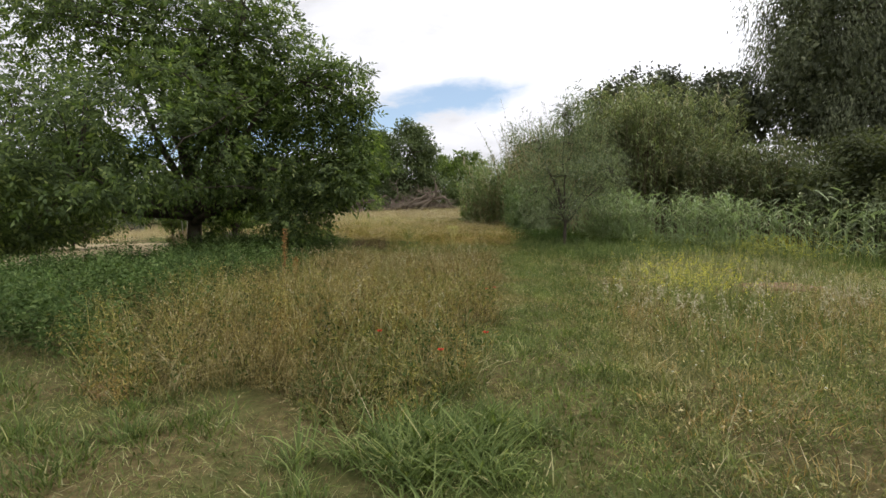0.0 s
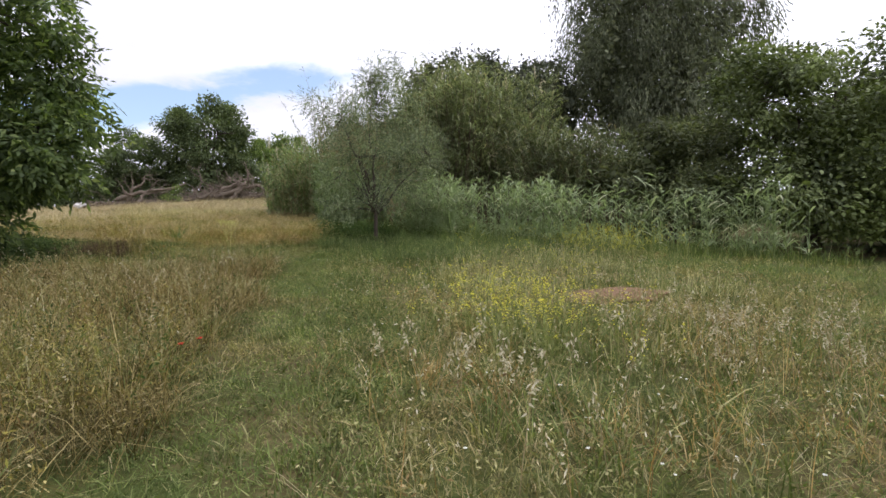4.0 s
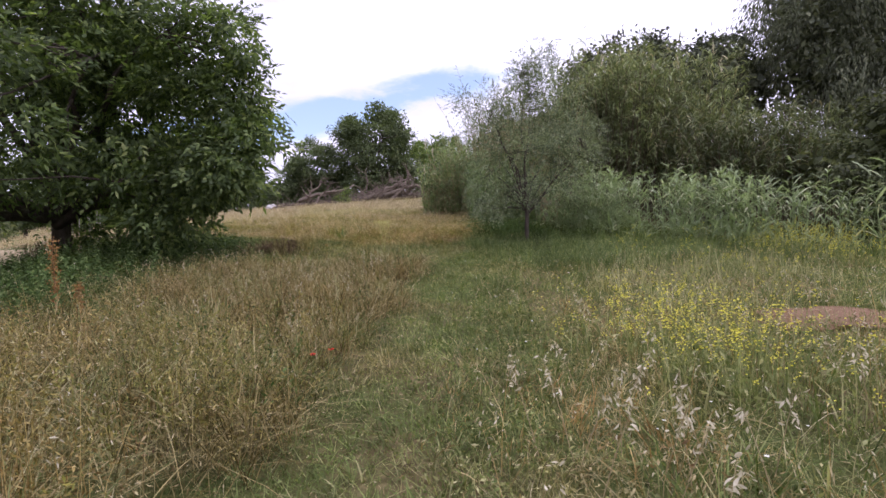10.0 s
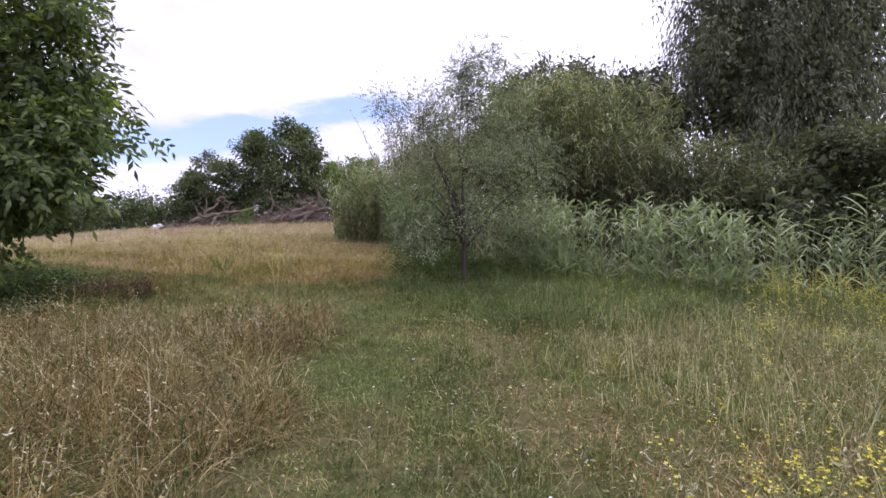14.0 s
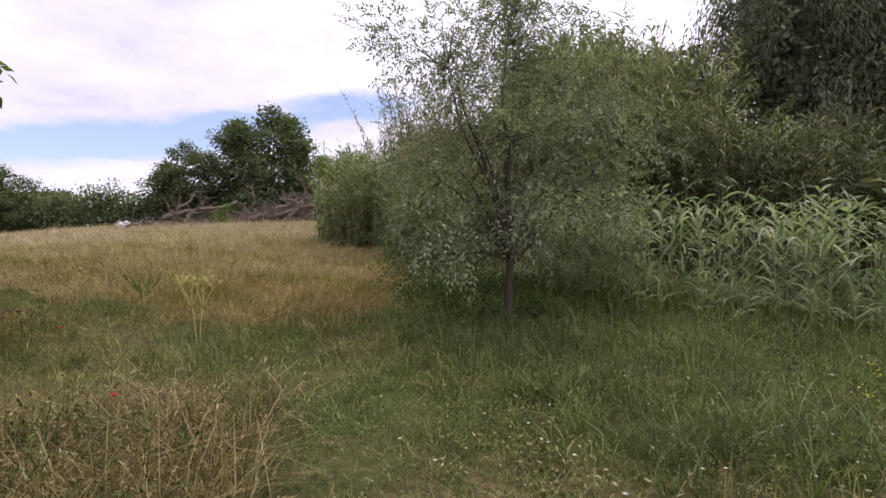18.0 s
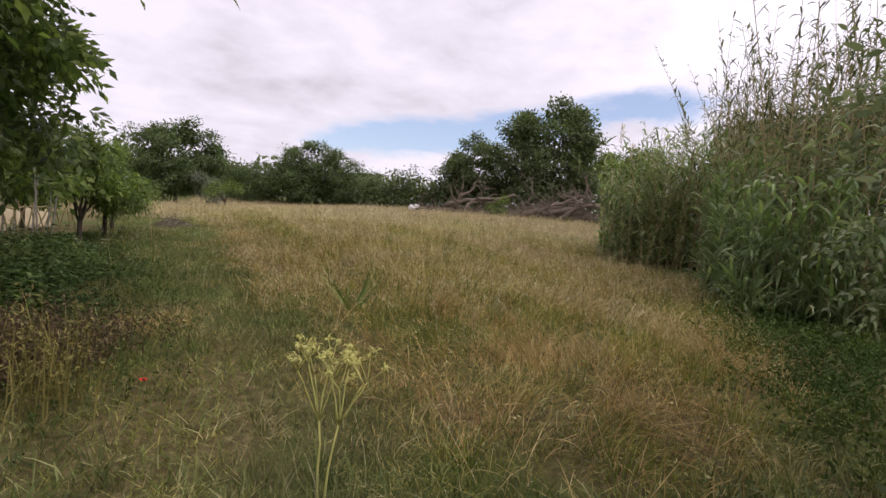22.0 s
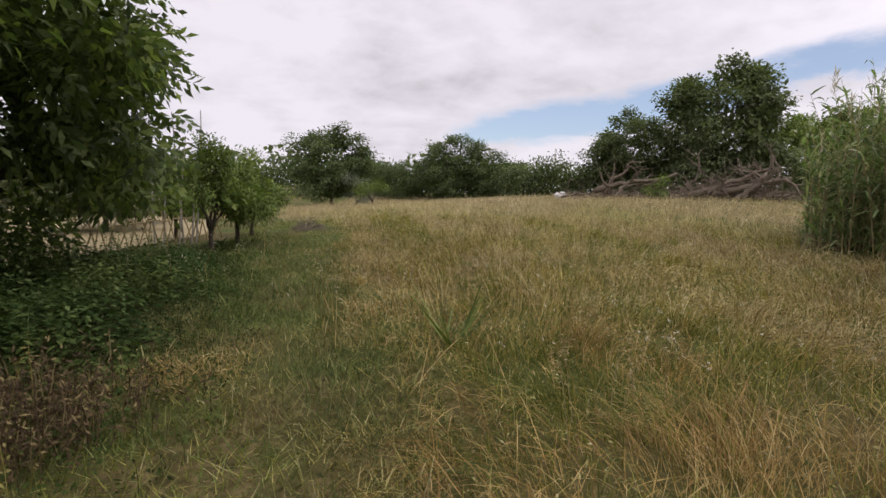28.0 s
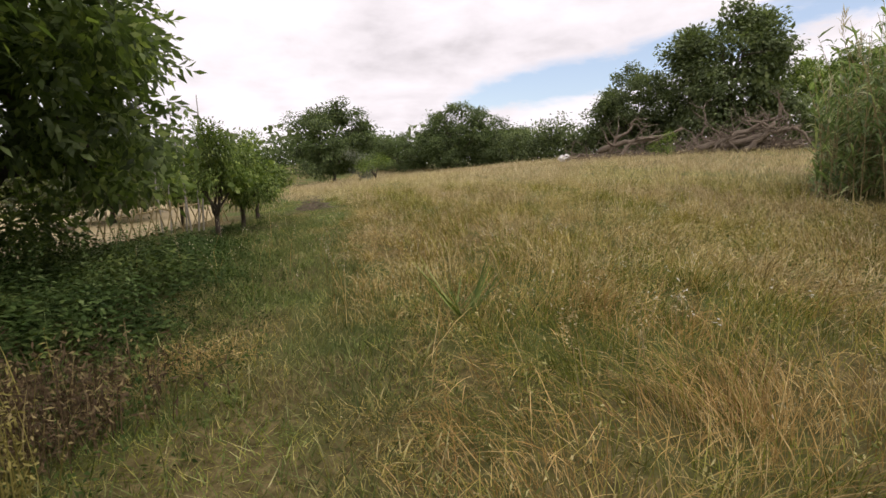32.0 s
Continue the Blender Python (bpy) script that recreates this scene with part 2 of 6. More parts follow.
FAR_LEAF = leaf_material("far_leaf", [(0.0, (0.075, 0.10, 0.048)), (0.6, (0.12, 0.155, 0.068)), (1.0, (0.20, 0.24, 0.105))], (1.1, 1.2, 0.6), thin=0.34)
MID_LEAF = leaf_material("field_tree_leaf", [(0.0, (0.055, 0.082, 0.034)), (0.6, (0.095, 0.13, 0.05)), (1.0, (0.17, 0.21, 0.08))], (1.1, 1.25, 0.55), thin=0.32)
BRIGHT_LEAF = leaf_material("bright_leaf", [(0.0, (0.07, 0.11, 0.026)), (0.6, (0.14, 0.195, 0.05)), (1.0, (0.28, 0.34, 0.10))], (1.1, 1.25, 0.45), grain=1.5)
SILVER_LEAF = leaf_material("silver_leaf", [(0.0, (0.14, 0.16, 0.11)), (1.0, (0.28, 0.30, 0.22))], (1, 1, 0.8), thin=0.2)
# nettle green, lowered so the colour carries the walnut's shade as well
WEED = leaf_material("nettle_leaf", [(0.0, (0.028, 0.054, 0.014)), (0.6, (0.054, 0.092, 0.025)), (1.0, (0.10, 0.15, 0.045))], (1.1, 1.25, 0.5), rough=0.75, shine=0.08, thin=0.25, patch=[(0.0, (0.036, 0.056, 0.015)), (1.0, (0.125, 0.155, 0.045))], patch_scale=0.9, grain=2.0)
NETTLE = leaf_material("tall_nettle_leaf", [(0.0, (0.046, 0.078, 0.024)), (0.6, (0.09, 0.135, 0.044)), (1.0, (0.17, 0.22, 0.085))], (1.1, 1.25, 0.55), rough=0.7, shine=0.1, thin=0.3, grain=1.6)
DRY = leaf_material("dry_grass", [(0.0, (0.15, 0.098, 0.027)), (0.35, (0.33, 0.235, 0.08)), (0.75, (0.50, 0.38, 0.15)), (1.0, (0.72, 0.595, 0.33))], (1.1, 1.0, 0.6), rough=0.75, shine=0.08, thin=0.32,
                    patch=[(0.0, (0.15, 0.088, 0.03)), (0.5, (0.31, 0.197, 0.073)), (1.0, (0.56, 0.41, 0.19))], patch_scale=0.6, grain=3.5)
STRAW = leaf_material("straw_grass", [(0.0, (0.20, 0.152, 0.075)), (0.35, (0.38, 0.30, 0.16)), (0.75, (0.53, 0.44, 0.26)), (1.0, (0.74, 0.65, 0.45))], (1.1, 1.0, 0.6), rough=0.75, shine=0.08, thin=0.36,
                      patch=[(0.0, (0.17, 0.15, 0.045)), (0.5, (0.35, 0.29, 0.11)), (1.0, (0.60, 0.50, 0.27))], patch_scale=0.5, grain=3.0)
OLIVE = leaf_material("olive_grass", [(0.0, (0.062, 0.08, 0.012)), (0.45, (0.145, 0.165, 0.03)), (0.8, (0.265, 0.26, 0.062)), (1.0, (0.52, 0.45, 0.19))], (1.1, 1.15, 0.45), rough=0.7, shine=0.1, thin=0.35,
                      patch=[(0.0, (0.10, 0.085, 0.018)), (0.5, (0.22, 0.18, 0.05)), (1.0, (0.52, 0.42, 0.18))], patch_scale=0.7, grain=3.5, patch_at=(0.5, 0.66))
BROWN_DRY = leaf_material("brown_dry_grass", [(0.0, (0.05, 0.036, 0.011)), (0.35, (0.14, 0.103, 0.029)), (0.7, (0.25, 0.186, 0.058)), (1.0, (0.45, 0.37, 0.175))], (1.1, 1.0, 0.6), rough=0.75, shine=0.12, thin=0.3,
                          patch=[(0.0, (0.05, 0.05, 0.015)), (0.5, (0.13, 0.115, 0.038)), (1.0, (0.42, 0.36, 0.18))], patch_scale=0.8, grain=3.5)
PALE_DRY = leaf_material("pale_dry_grass", [(0.0, (0.33, 0.265, 0.155)), (0.4, (0.47, 0.385, 0.235)), (1.0, (0.68, 0.58, 0.40))], (1.1, 1.0, 0.6), rough=0.75, shine=0.12, thin=0.3,
                         patch=[(0.0, (0.24, 0.225, 0.085)), (1.0, (0.54, 0.475, 0.26))], patch_scale=0.2, grain=1.2)
GREEN = leaf_material("green_grass", [(0.0, (0.07, 0.10, 0.026)), (0.5, (0.135, 0.175, 0.05)), (0.85, (0.23, 0.27, 0.095)), (1.0, (0.44, 0.40, 0.21))], (1.1, 1.2, 0.5), rough=0.6, shine=0.15, thin=0.35,
                      patch=[(0.0, (0.085, 0.09, 0.028)), (0.5, (0.18, 0.165, 0.06)), (1.0, (0.42, 0.35, 0.19))], patch_scale=0.7, grain=3.5, patch_at=(0.5, 0.66))
TANGLE = leaf_material("weed_leaf", [(0.0, (0.065, 0.085, 0.025)), (0.4, (0.15, 0.175, 0.055)), (0.75, (0.29, 0.29, 0.11)), (1.0, (0.58, 0.54, 0.29))], (1.1, 1.15, 0.55), rough=0.65, shine=0.15, thin=0.3,
                       patch=[(0.0, (0.10, 0.062, 0.028)), (0.5, (0.25, 0.17, 0.075)), (1.0, (0.52, 0.43, 0.23))], patch_scale=0.8, grain=3.0, patch_at=(0.46, 0.62))
MEADOW = leaf_material("meadow_grass", [(0.0, (0.075, 0.10, 0.028)), (0.45, (0.155, 0.185, 0.058)), (0.8, (0.265, 0.27, 0.11)), (1.0, (0.48, 0.44, 0.26))], (1.1, 1.15, 0.55), rough=0.65, shine=0.15, thin=0.35,
                       patch=[(0.0, (0.12, 0.105, 0.038)), (0.5, (0.24, 0.20, 0.09)), (1.0, (0.48, 0.41, 0.25))], patch_scale=0.55, grain=3.5, patch_at=(0.48, 0.64))
PALE_GREEN = leaf_material("pale_green_grass", [(0.0, (0.17, 0.20, 0.085)), (0.5, (0.30, 0.32, 0.15)), (1.0, (0.56, 0.52, 0.31))], (1.1, 1.1, 0.6), rough=0.65, shine=0.15, thin=0.4, grain=2.5)
# darker copy of GREEN: the walnut's shade on the path, put into the colour
SHADED_GREEN = leaf_material("shaded_green_grass", [(0.0, (0.045, 0.066, 0.02)), (0.5, (0.085, 0.115, 0.034)), (0.88, (0.15, 0.175, 0.06)), (1.0, (0.36, 0.30, 0.15))], (1.1, 1.2, 0.5), rough=0.65, shine=0.12, thin=0.3,
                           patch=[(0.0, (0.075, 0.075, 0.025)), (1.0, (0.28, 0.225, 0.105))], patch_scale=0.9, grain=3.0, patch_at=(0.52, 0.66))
HEADS = leaf_material("seed_heads", [(0.0, (0.28, 0.225, 0.115)), (0.6, (0.47, 0.39, 0.21)), (1.0, (0.68, 0.60, 0.40))], (1.1, 1.0, 0.7), rough=0.7, shine=0.2, thin=0.35)
LUSH = leaf_material("lush_grass", [(0.0, (0.06, 0.088, 0.022)), (0.6, (0.13, 0.175, 0.05)), (0.93, (0.24, 0.285, 0.10)), (1.0, (0.44, 0.39, 0.2))], (1.15, 1.25, 0.5), rough=0.6, shine=0.15)
FRESH = leaf_material("fresh_weed_leaf", [(0.0, (0.07, 0.10, 0.036)), (0.6, (0.13, 0.17, 0.065)), (1.0, (0.26, 0.29, 0.13))], (1.1, 1.2, 0.5), rough=0.6, shine=0.12, thin=0.4, grain=2.0)
PODS = leaf_material("podded_weed", [(0.0, (0.10, 0.105, 0.022)), (0.5, (0.21, 0.21, 0.05)), (0.85, (0.34, 0.32, 0.09)), (1.0, (0.52, 0.46, 0.18))], (1.1, 1.15, 0.5), rough=0.65, shine=0.12, thin=0.35,
                     patch=[(0.0, (0.13, 0.085, 0.028)), (0.5, (0.25, 0.17, 0.06)), (1.0, (0.48, 0.37, 0.16))], patch_scale=1.1, grain=3.0)
OAT = leaf_material("oat_husk", [(0.0, (0.40, 0.37, 0.22)), (1.0, (0.70, 0.65, 0.48))], (1, 0.95, 0.8), rough=0.6)
YELLOW = leaf_material("yellow_petal", [(0.0, (0.60, 0.55, 0.05)), (1.0, (0.80, 0.75, 0.115))], (1, 1, 0.5), thin=0.35)
WHITE_FLOWER = leaf_material("white_petal", [(0.0, (0.62, 0.62, 0.52)), (1.0, (0.8, 0.8, 0.72))], (1, 1, 0.9), thin=0.3)
POPPY = leaf_material("poppy_petal", [(0.0, (0.62, 0.035, 0.012)), (1.0, (0.78, 0.07, 0.02))], (1, 0.5, 0.4), thin=0.35)
MUSTARD = leaf_material("mustard_stem", [(0.0, (0.13, 0.16, 0.05)), (0.6, (0.21, 0.235, 0.085)), (1.0, (0.40, 0.38, 0.18))], (1, 1.1, 0.6), thin=0.35)
YWEED = leaf_material("yellowing_weed", [(0.0, (0.12, 0.105, 0.028)), (1.0, (0.32, 0.28, 0.085))], (1, 1, 0.6), thin=0.25)
YSTEM = leaf_material("yellowing_plant", [(0.0, (0.38, 0.38, 0.09)), (1.0, (0.68, 0.64, 0.24))], (1, 1, 0.6), thin=0.25)
BARK = rough_material("bark", [(0.3, (0.035, 0.027, 0.02)), (0.7, (0.13, 0.105, 0.08))], 5, 0.8, stretch=(1, 1, 0.3))
DEADWOOD = rough_material("dead_wood", [(0.3, (0.09, 0.068, 0.05)), (0.6, (0.22, 0.178, 0.135)), (0.75, (0.38, 0.325, 0.26))], 2.5, 0.7)
CANE_STEM = rough_material("cane_stem", [(0.3, (0.22, 0.17, 0.08)), (0.7, (0.42, 0.34, 0.18))], 6, 0.2, 0.6)
OLD_STEM = rough_material("old_cane_stem", [(0.3, (0.06, 0.045, 0.028)), (0.7, (0.17, 0.13, 0.075))], 6, 0.2, 0.7)
GREY_STEM = rough_material("grey_pole", [(0.3, (0.22, 0.20, 0.17)), (0.7, (0.42, 0.39, 0.34))], 6, 0.2, 0.7)
WHITE_STONE = rough_material("white_stone", [(0.3, (0.5, 0.48, 0.45)), (0.7, (0.78, 0.76, 0.72))], 3, 0.4, 0.8)


def ground_material():
    m, nt, N, L = mat_nodes("ground_turf")
    out, bs, tc = N("ShaderNodeOutputMaterial"), N("ShaderNodeBsdfPrincipled"), N("ShaderNodeTexCoord")

    def nz(s, d=6):
        n = N("ShaderNodeTexNoise")
        n.inputs["Scale"].default_value, n.inputs["Detail"].default_value, n.inputs["Roughness"].default_value = s, d, 0.65
        L(tc.outputs["Object"], n.inputs["Vector"])
        return n.outputs["Fac"]

    r1 = ramp(N, [(0.3, (0.07, 0.055, 0.023)), (0.5, (0.13, 0.105, 0.044)), (0.7, (0.24, 0.185, 0.09))])
    L(nz(14), r1.inputs[0])
    r2 = ramp(N, [(0.3, (0.045, 0.07, 0.016)), (0.7, (0.11, 0.125, 0.036))])
    L(nz(22), r2.inputs[0])
    pr = ramp(N, [(0.42, (0, 0, 0)), (0.58, (1, 1, 1))])
    L(nz(0.5), pr.inputs[0])
    mx = N("ShaderNodeMix")
    mx.data_type = "RGBA"
    L(pr.outputs[0], mx.inputs["Factor"])
    L(r1.outputs[0], mx.inputs[6])
    L(r2.outputs[0], mx.inputs[7])
    L(mx.outputs[2], bs.inputs["Base Color"])
    bs.inputs["Roughness"].default_value = 0.95
    bs.inputs["Specular IOR Level"].default_value = 0.1
    bp = N("ShaderNodeBump")
    bp.inputs["Strength"].default_value, bp.inputs["Distance"].default_value = 0.8, 0.04
    L(nz(30), bp.inputs["Height"])
    L(bp.outputs[0], bs.inputs["Normal"])
    L(bs.outputs[0], out.inputs[0])
    return m


GROUND = ground_material()
SOIL = rough_material("red_soil", [(0.3, (0.15, 0.085, 0.045)), (0.7, (0.30, 0.19, 0.11))], 7, 0.8)
FIELD = rough_material("stubble_field", [(0.3, (0.25, 0.20, 0.105)), (0.7, (0.42, 0.345, 0.20))], 4, 0.5)

# ---- mesh tools ----
rng = np.random.default_rng(7)


def ground(x, y):
    """Height of the ground: a gentle rise ahead, falling off to both sides."""
    x, y = np.asarray(x, float), np.asarray(y, float)
    rise = 0.04 * np.where(y < 96, np.maximum(y, -30), 96)
    crest = (0.019 * np.clip(y - 18, 0, 34) - 0.03 * np.clip(y - 52, 0, 40)) * np.clip((x + 30) / 14, 0, 1)
    bank = -0.05 * np.clip(-x - 4.5, 0, 30) * np.clip((y - 4) / 10, 0, 1)
    bump = 0.03 * np.sin(1.7 * x + 0.6 * y) * np.sin(1.1 * y - 0.4 * x) + 0.05 * np.sin(0.33 * x + 1) * np.sin(0.41 * y)
    fall = -0.055 * np.clip(x - 6.5, 0, 9) * np.clip((24 - y) / 6, 0, 1)
    return rise + crest + bank + fall + bump


def unit(v):
    return v / np.maximum(np.linalg.norm(v, axis=-1, keepdims=True), 1e-9)


class Heap:
    """Gathers many small pieces into one mesh."""

    def __init__(self):
        self.v, self.t, self.n = [], [], 0

    def add(self, verts, tris):
        verts = np.asarray(verts, float).reshape(-1, 3)
        self.v.append(verts)
        self.t.append(np.asarray(tris, np.int64).reshape(-1, 3) + self.n)
        self.n += len(verts)

    def mesh(self, name, material, smooth=False):
        v = np.concatenate(self.v) if self.v else np.zeros((0, 3))
        t = np.concatenate(self.t) if self.t else np.zeros((0, 3), np.int64)
        me = bpy.data.meshes.new(name)
        me.vertices.add(len(v))
        me.vertices.foreach_set("co", v.astype(np.float32).ravel())
        me.loops.add(3 * len(t))
        me.loops.foreach_set("vertex_index", t.astype(np.int32).ravel())
        me.polygons.add(len(t))
        me.polygons.foreach_set("loop_start", np.arange(0, 3 * len(t), 3, dtype=np.int32))
        me.polygons.foreach_set("use_smooth", np.full(len(t), smooth))
        me.materials.append(material)
        me.update(calc_edges=True)
        return me


def part(name, heap, material, parent=None, label="", smooth=False, kind=""):
    ob = new(name, heap.mesh(name, material, smooth))
    if parent is not None:
        ob.parent = parent
    return tagged(ob, label, kind=kind)


def thing(name, place, label, category, group="", kind=""):
    ob = new(name)
    ob.location = place
    return tagged(ob, label, category, group, kind)


LEAF6 = np.array([(0, 0, 0), (0.35, 0.5, 0.06), (0.35, -0.5, 0.06), (0.72, 0.36, 0.0), (0.72, -0.36, 0.0), (1, 0, -0.16)])
TRI6 = np.array([(0, 2, 1), (1, 2, 4), (1, 4, 3), (3, 4, 5)])
LEAF4 = np.array([(0, 0, 0), (0.45, 0.5, 0.05), (0.45, -0.5, 0.05), (1, 0, -0.08)])
TRI4 = np.array([(0, 2, 1), (1, 2, 3)])


def leaves(heap, at, way, up, length, width, six=True):
    """A flat, slightly folded leaf at each place, growing along way."""
    tpl, tri = (LEAF6, TRI6) if six else (LEAF4, TRI4)
    way = unit(way)
    side = unit(np.cross(way, up))
    top = np.cross(side, way)
    n = len(at)
    length, width = np.broadcast_to(length, n)[:, None, None], np.broadcast_to(width, n)[:, None, None]
    v = at[:, None] + way[:, None] * tpl[None, :, :1] * length + side[:, None] * tpl[None, :, 1:2] * width + top[:, None] * tpl[None, :, 2:] * length
    heap.add(v, (np.arange(n) * len(tpl))[:, None, None] + tri[None])


def straps(heap, at, out, length, width, rise, droop, seg=4):
    """Long arching blades: cane and maize-like leaves."""
    n = len(at)
    s = np.linspace(0, 1, seg + 1)
    length, width, rise, droop = (np.broadcast_to(q, n)[:, None] for q in (length, width, rise, droop))
    side = unit(np.cross(out, (0, 0, 1)))
    twist = rng.uniform(-0.5, 0.5, (n, 1))
    reach = s[None] * (1 - 0.25 * s[None])
    mid = at[:, None] + out[:, None] * (reach * length * 0.85)[..., None]
    mid[..., 2] += length * (rise * s[None] - droop * s[None] ** 2)
    prof = np.array([0.55, 1.0, 0.85, 0.5, 0.0]) if seg == 4 else np.interp(s, [0, 0.25, 0.5, 1], [0.55, 1, 0.85, 0])
    w = side[:, None] * (width * prof[None])[..., None] * 0.5
    w[..., 2] += (width * prof[None] * 0.5) * twist
    v = np.concatenate([mid - w, mid[:, :-1] + w[:, :-1]], 1)
    k, m = seg + 1, 2 * seg + 1
    tri = []
    for q in range(seg - 1):
        tri += [(q, q + 1, k + q + 1), (q, k + q + 1, k + q)]
    tri.append((seg - 1, seg, k + seg - 1))
    heap.add(v, (np.arange(n) * m)[:, None, None] + np.array(tri)[None])


def blades(heap, x, y, height, width, lean, z=None, wind=(0.0, 0.0), seg=2, angle=None):
    """Grass blades standing on the ground, bent to one side."""
    n = len(x)
    root = np.stack([x, y, ground(x, y) - 0.01 if z is None else z], -1)
    a = rng.uniform(0, 2 * np.pi, n) if angle is None else angle
    lx = np.cos(a) * lean * height + wind[0] * height
    ly = np.sin(a) * lean * height + wind[1] * height
    b = a + rng.uniform(-0.9, 0.9, n) + np.pi / 2
    side = np.stack([np.cos(b), np.sin(b), 0 * b], -1) * (np.asarray(width) * 0.5 * np.ones(n))[:, None]
    h = height * np.ones(n)
    sag = np.clip(np.hypot(lx, ly) / np.maximum(h, 1e-6), 0, 2.0)

    def mid(s):
        p = root.copy()
        p[:, 0] += lx * s ** 1.8
        p[:, 1] += ly * s ** 1.8
        p[:, 2] += h * (s - 0.42 * sag * s * s)
        return p

    if seg == 1:
        v = np.stack([root - side, root + side, mid(1.0)], 1)
        tri = np.array([(0, 1, 2)])
    else:
        m1, m2 = mid(0.4), mid(0.75)
        v = np.stack([root - side, root + side, m1 - side * 0.9, m1 + side * 0.9, m2 - side * 0.6, m2 + side * 0.6, mid(1.0)], 1)
        tri = np.array([(0, 1, 3), (0, 3, 2), (2, 3, 5), (2, 5, 4), (4, 5, 6)])
    heap.add(v, (np.arange(n) * v.shape[1])[:, None, None] + tri[None])
    return mid(1.0), np.stack([lx, ly, h * (1 - 0.84 * sag)], -1)


def tube(heap, pts, radii, sides=6):
    pts, radii = np.asarray(pts, float), np.asarray(radii, float)
    n = len(pts)
    t = unit(np.gradient(pts, axis=0))
    ref = np.array([0.31, 0.93, 0.17])
    u = unit(np.cross(t, ref))
    w = np.cross(t, u)
    a = np.linspace(0, 2 * np.pi, sides, endpoint=False)
    ring = pts[:, None] + radii[:, None, None] * (np.cos(a)[None, :, None] * u[:, None] + np.sin(a)[None, :, None] * w[:, None])
    tri = []
    for k in range(n - 1):
        for q in range(sides):
            p, r = k * sides + q, k * sides + (q + 1) % sides
            tri += [(p, r, r + sides), (p, r + sides, p + sides)]
    v = np.concatenate([ring.reshape(-1, 3), pts[:1], pts[-1:]])
    for q in range(sides):
        tri.append((n * sides, (q + 1) % sides, q))
        tri.append((n * sides + 1, (n - 1) * sides + q, (n - 1) * sides + (q + 1) % sides))
    heap.add(v, tri)


def bent(a, b, n=6, wobble=0.08, sag=0.0):
    """A crooked line from a to b."""
    a, b = np.asarray(a, float), np.asarray(b, float)
    s = np.linspace(0, 1, n)[:, None]
    d = np.linalg.norm(b - a)
    off = np.cumsum(rng.normal(0, wobble * d / n, (n, 3)), 0)
    off -= off[-1] * s
    p = a + (b - a) * s + off
    p[:, 2] += sag * d * (s[:, 0] - s[:, 0] ** 2) * 4
    return p


def inside(n, centre, radii, hollow=0.35):
    """Random places in an ellipsoid, mostly near its skin."""
    d = unit(rng.normal(size=(n, 3)))
    r = (hollow + (1 - hollow) * rng.random(n)) ** 0.6
    return np.asarray(centre) + d * r[:, None] * np.asarray(radii), d

# ---- the ground ----


def make_ground():
    xs = np.unique(np.concatenate([np.linspace(-24, 24, 97), np.geomspace(25, 2500, 22), -np.geomspace(25, 2500, 22)]))
    ys = np.unique(np.concatenate([np.linspace(-8, 44, 105), np.linspace(46, 110, 33), 112 * np.geomspace(1, 24, 16), -8 - np.geomspace(2, 2500, 18)]))
    gx, gy = np.meshgrid(xs, ys)
    v = np.stack([gx, gy, ground(gx, gy)], -1).reshape(-1, 3)
    w, h = len(xs), len(ys)
    q = (np.arange(h - 1)[:, None] * w + np.arange(w - 1)[None]).ravel()
    heap = Heap()
    heap.add(v, np.concatenate([np.stack([q, q + 1, q + w + 1], -1), np.stack([q, q + w + 1, q + w], -1)]))
    tagged(part("ground", heap, GROUND, smooth=True), "uneven earth under dry and green grass", "ground", kind="structure")


make_ground()

# plan of the meadow: left edge of the trodden strip
EDGE_Y = [-5.0, 3.6, 5.3, 9.3, 13.2, 18.0]
EDGE_X = [0.0, 0.2, 0.5, 1.05, 1.5, 1.9]


def left_edge(y):
    return np.interp(y, EDGE_Y, EDGE_X)


def weed_edge(y):
    """East edge of the nettle bed under the walnut."""
    return np.interp(y, [4, 5, 6, 8.5, 9.8, 11, 14, 17, 18.4, 19.8, 21, 22, 24, 28], [-4.8, -3.3, -3.3, -3.6, -3.0, -3.0, -2.9, -2.9, -4.2, -5.8, -7.9, -9.4, -11.3, -16.5])


FIELD_X = [-12, -8.6, -5.0, -3.2, -1.0, 0.2, 0.9, 2.0, 2.8]
FIELD_Y = [27.6, 25.0, 21.5, 19.7, 18.3, 17.2, 16.3, 16.5, 18.0]


def field_edge(x):
    """South edge of the big dry field."""
    return np.interp(x, FIELD_X, FIELD_Y)


def scatter(n, x0, x1, y0, y1, keep):
    x, y = rng.uniform(x0, x1, n), rng.uniform(y0, y1, n)
    k = keep(x, y)
    return x[k], y[k]


def patchy(x, y, f, seed):
    return np.sin(f * x + seed) * np.sin(f * 1.3 * y - seed * 2) + np.sin(f * 2.1 * (x + y) + seed * 3) * 0.6


STUFF = "stuff"


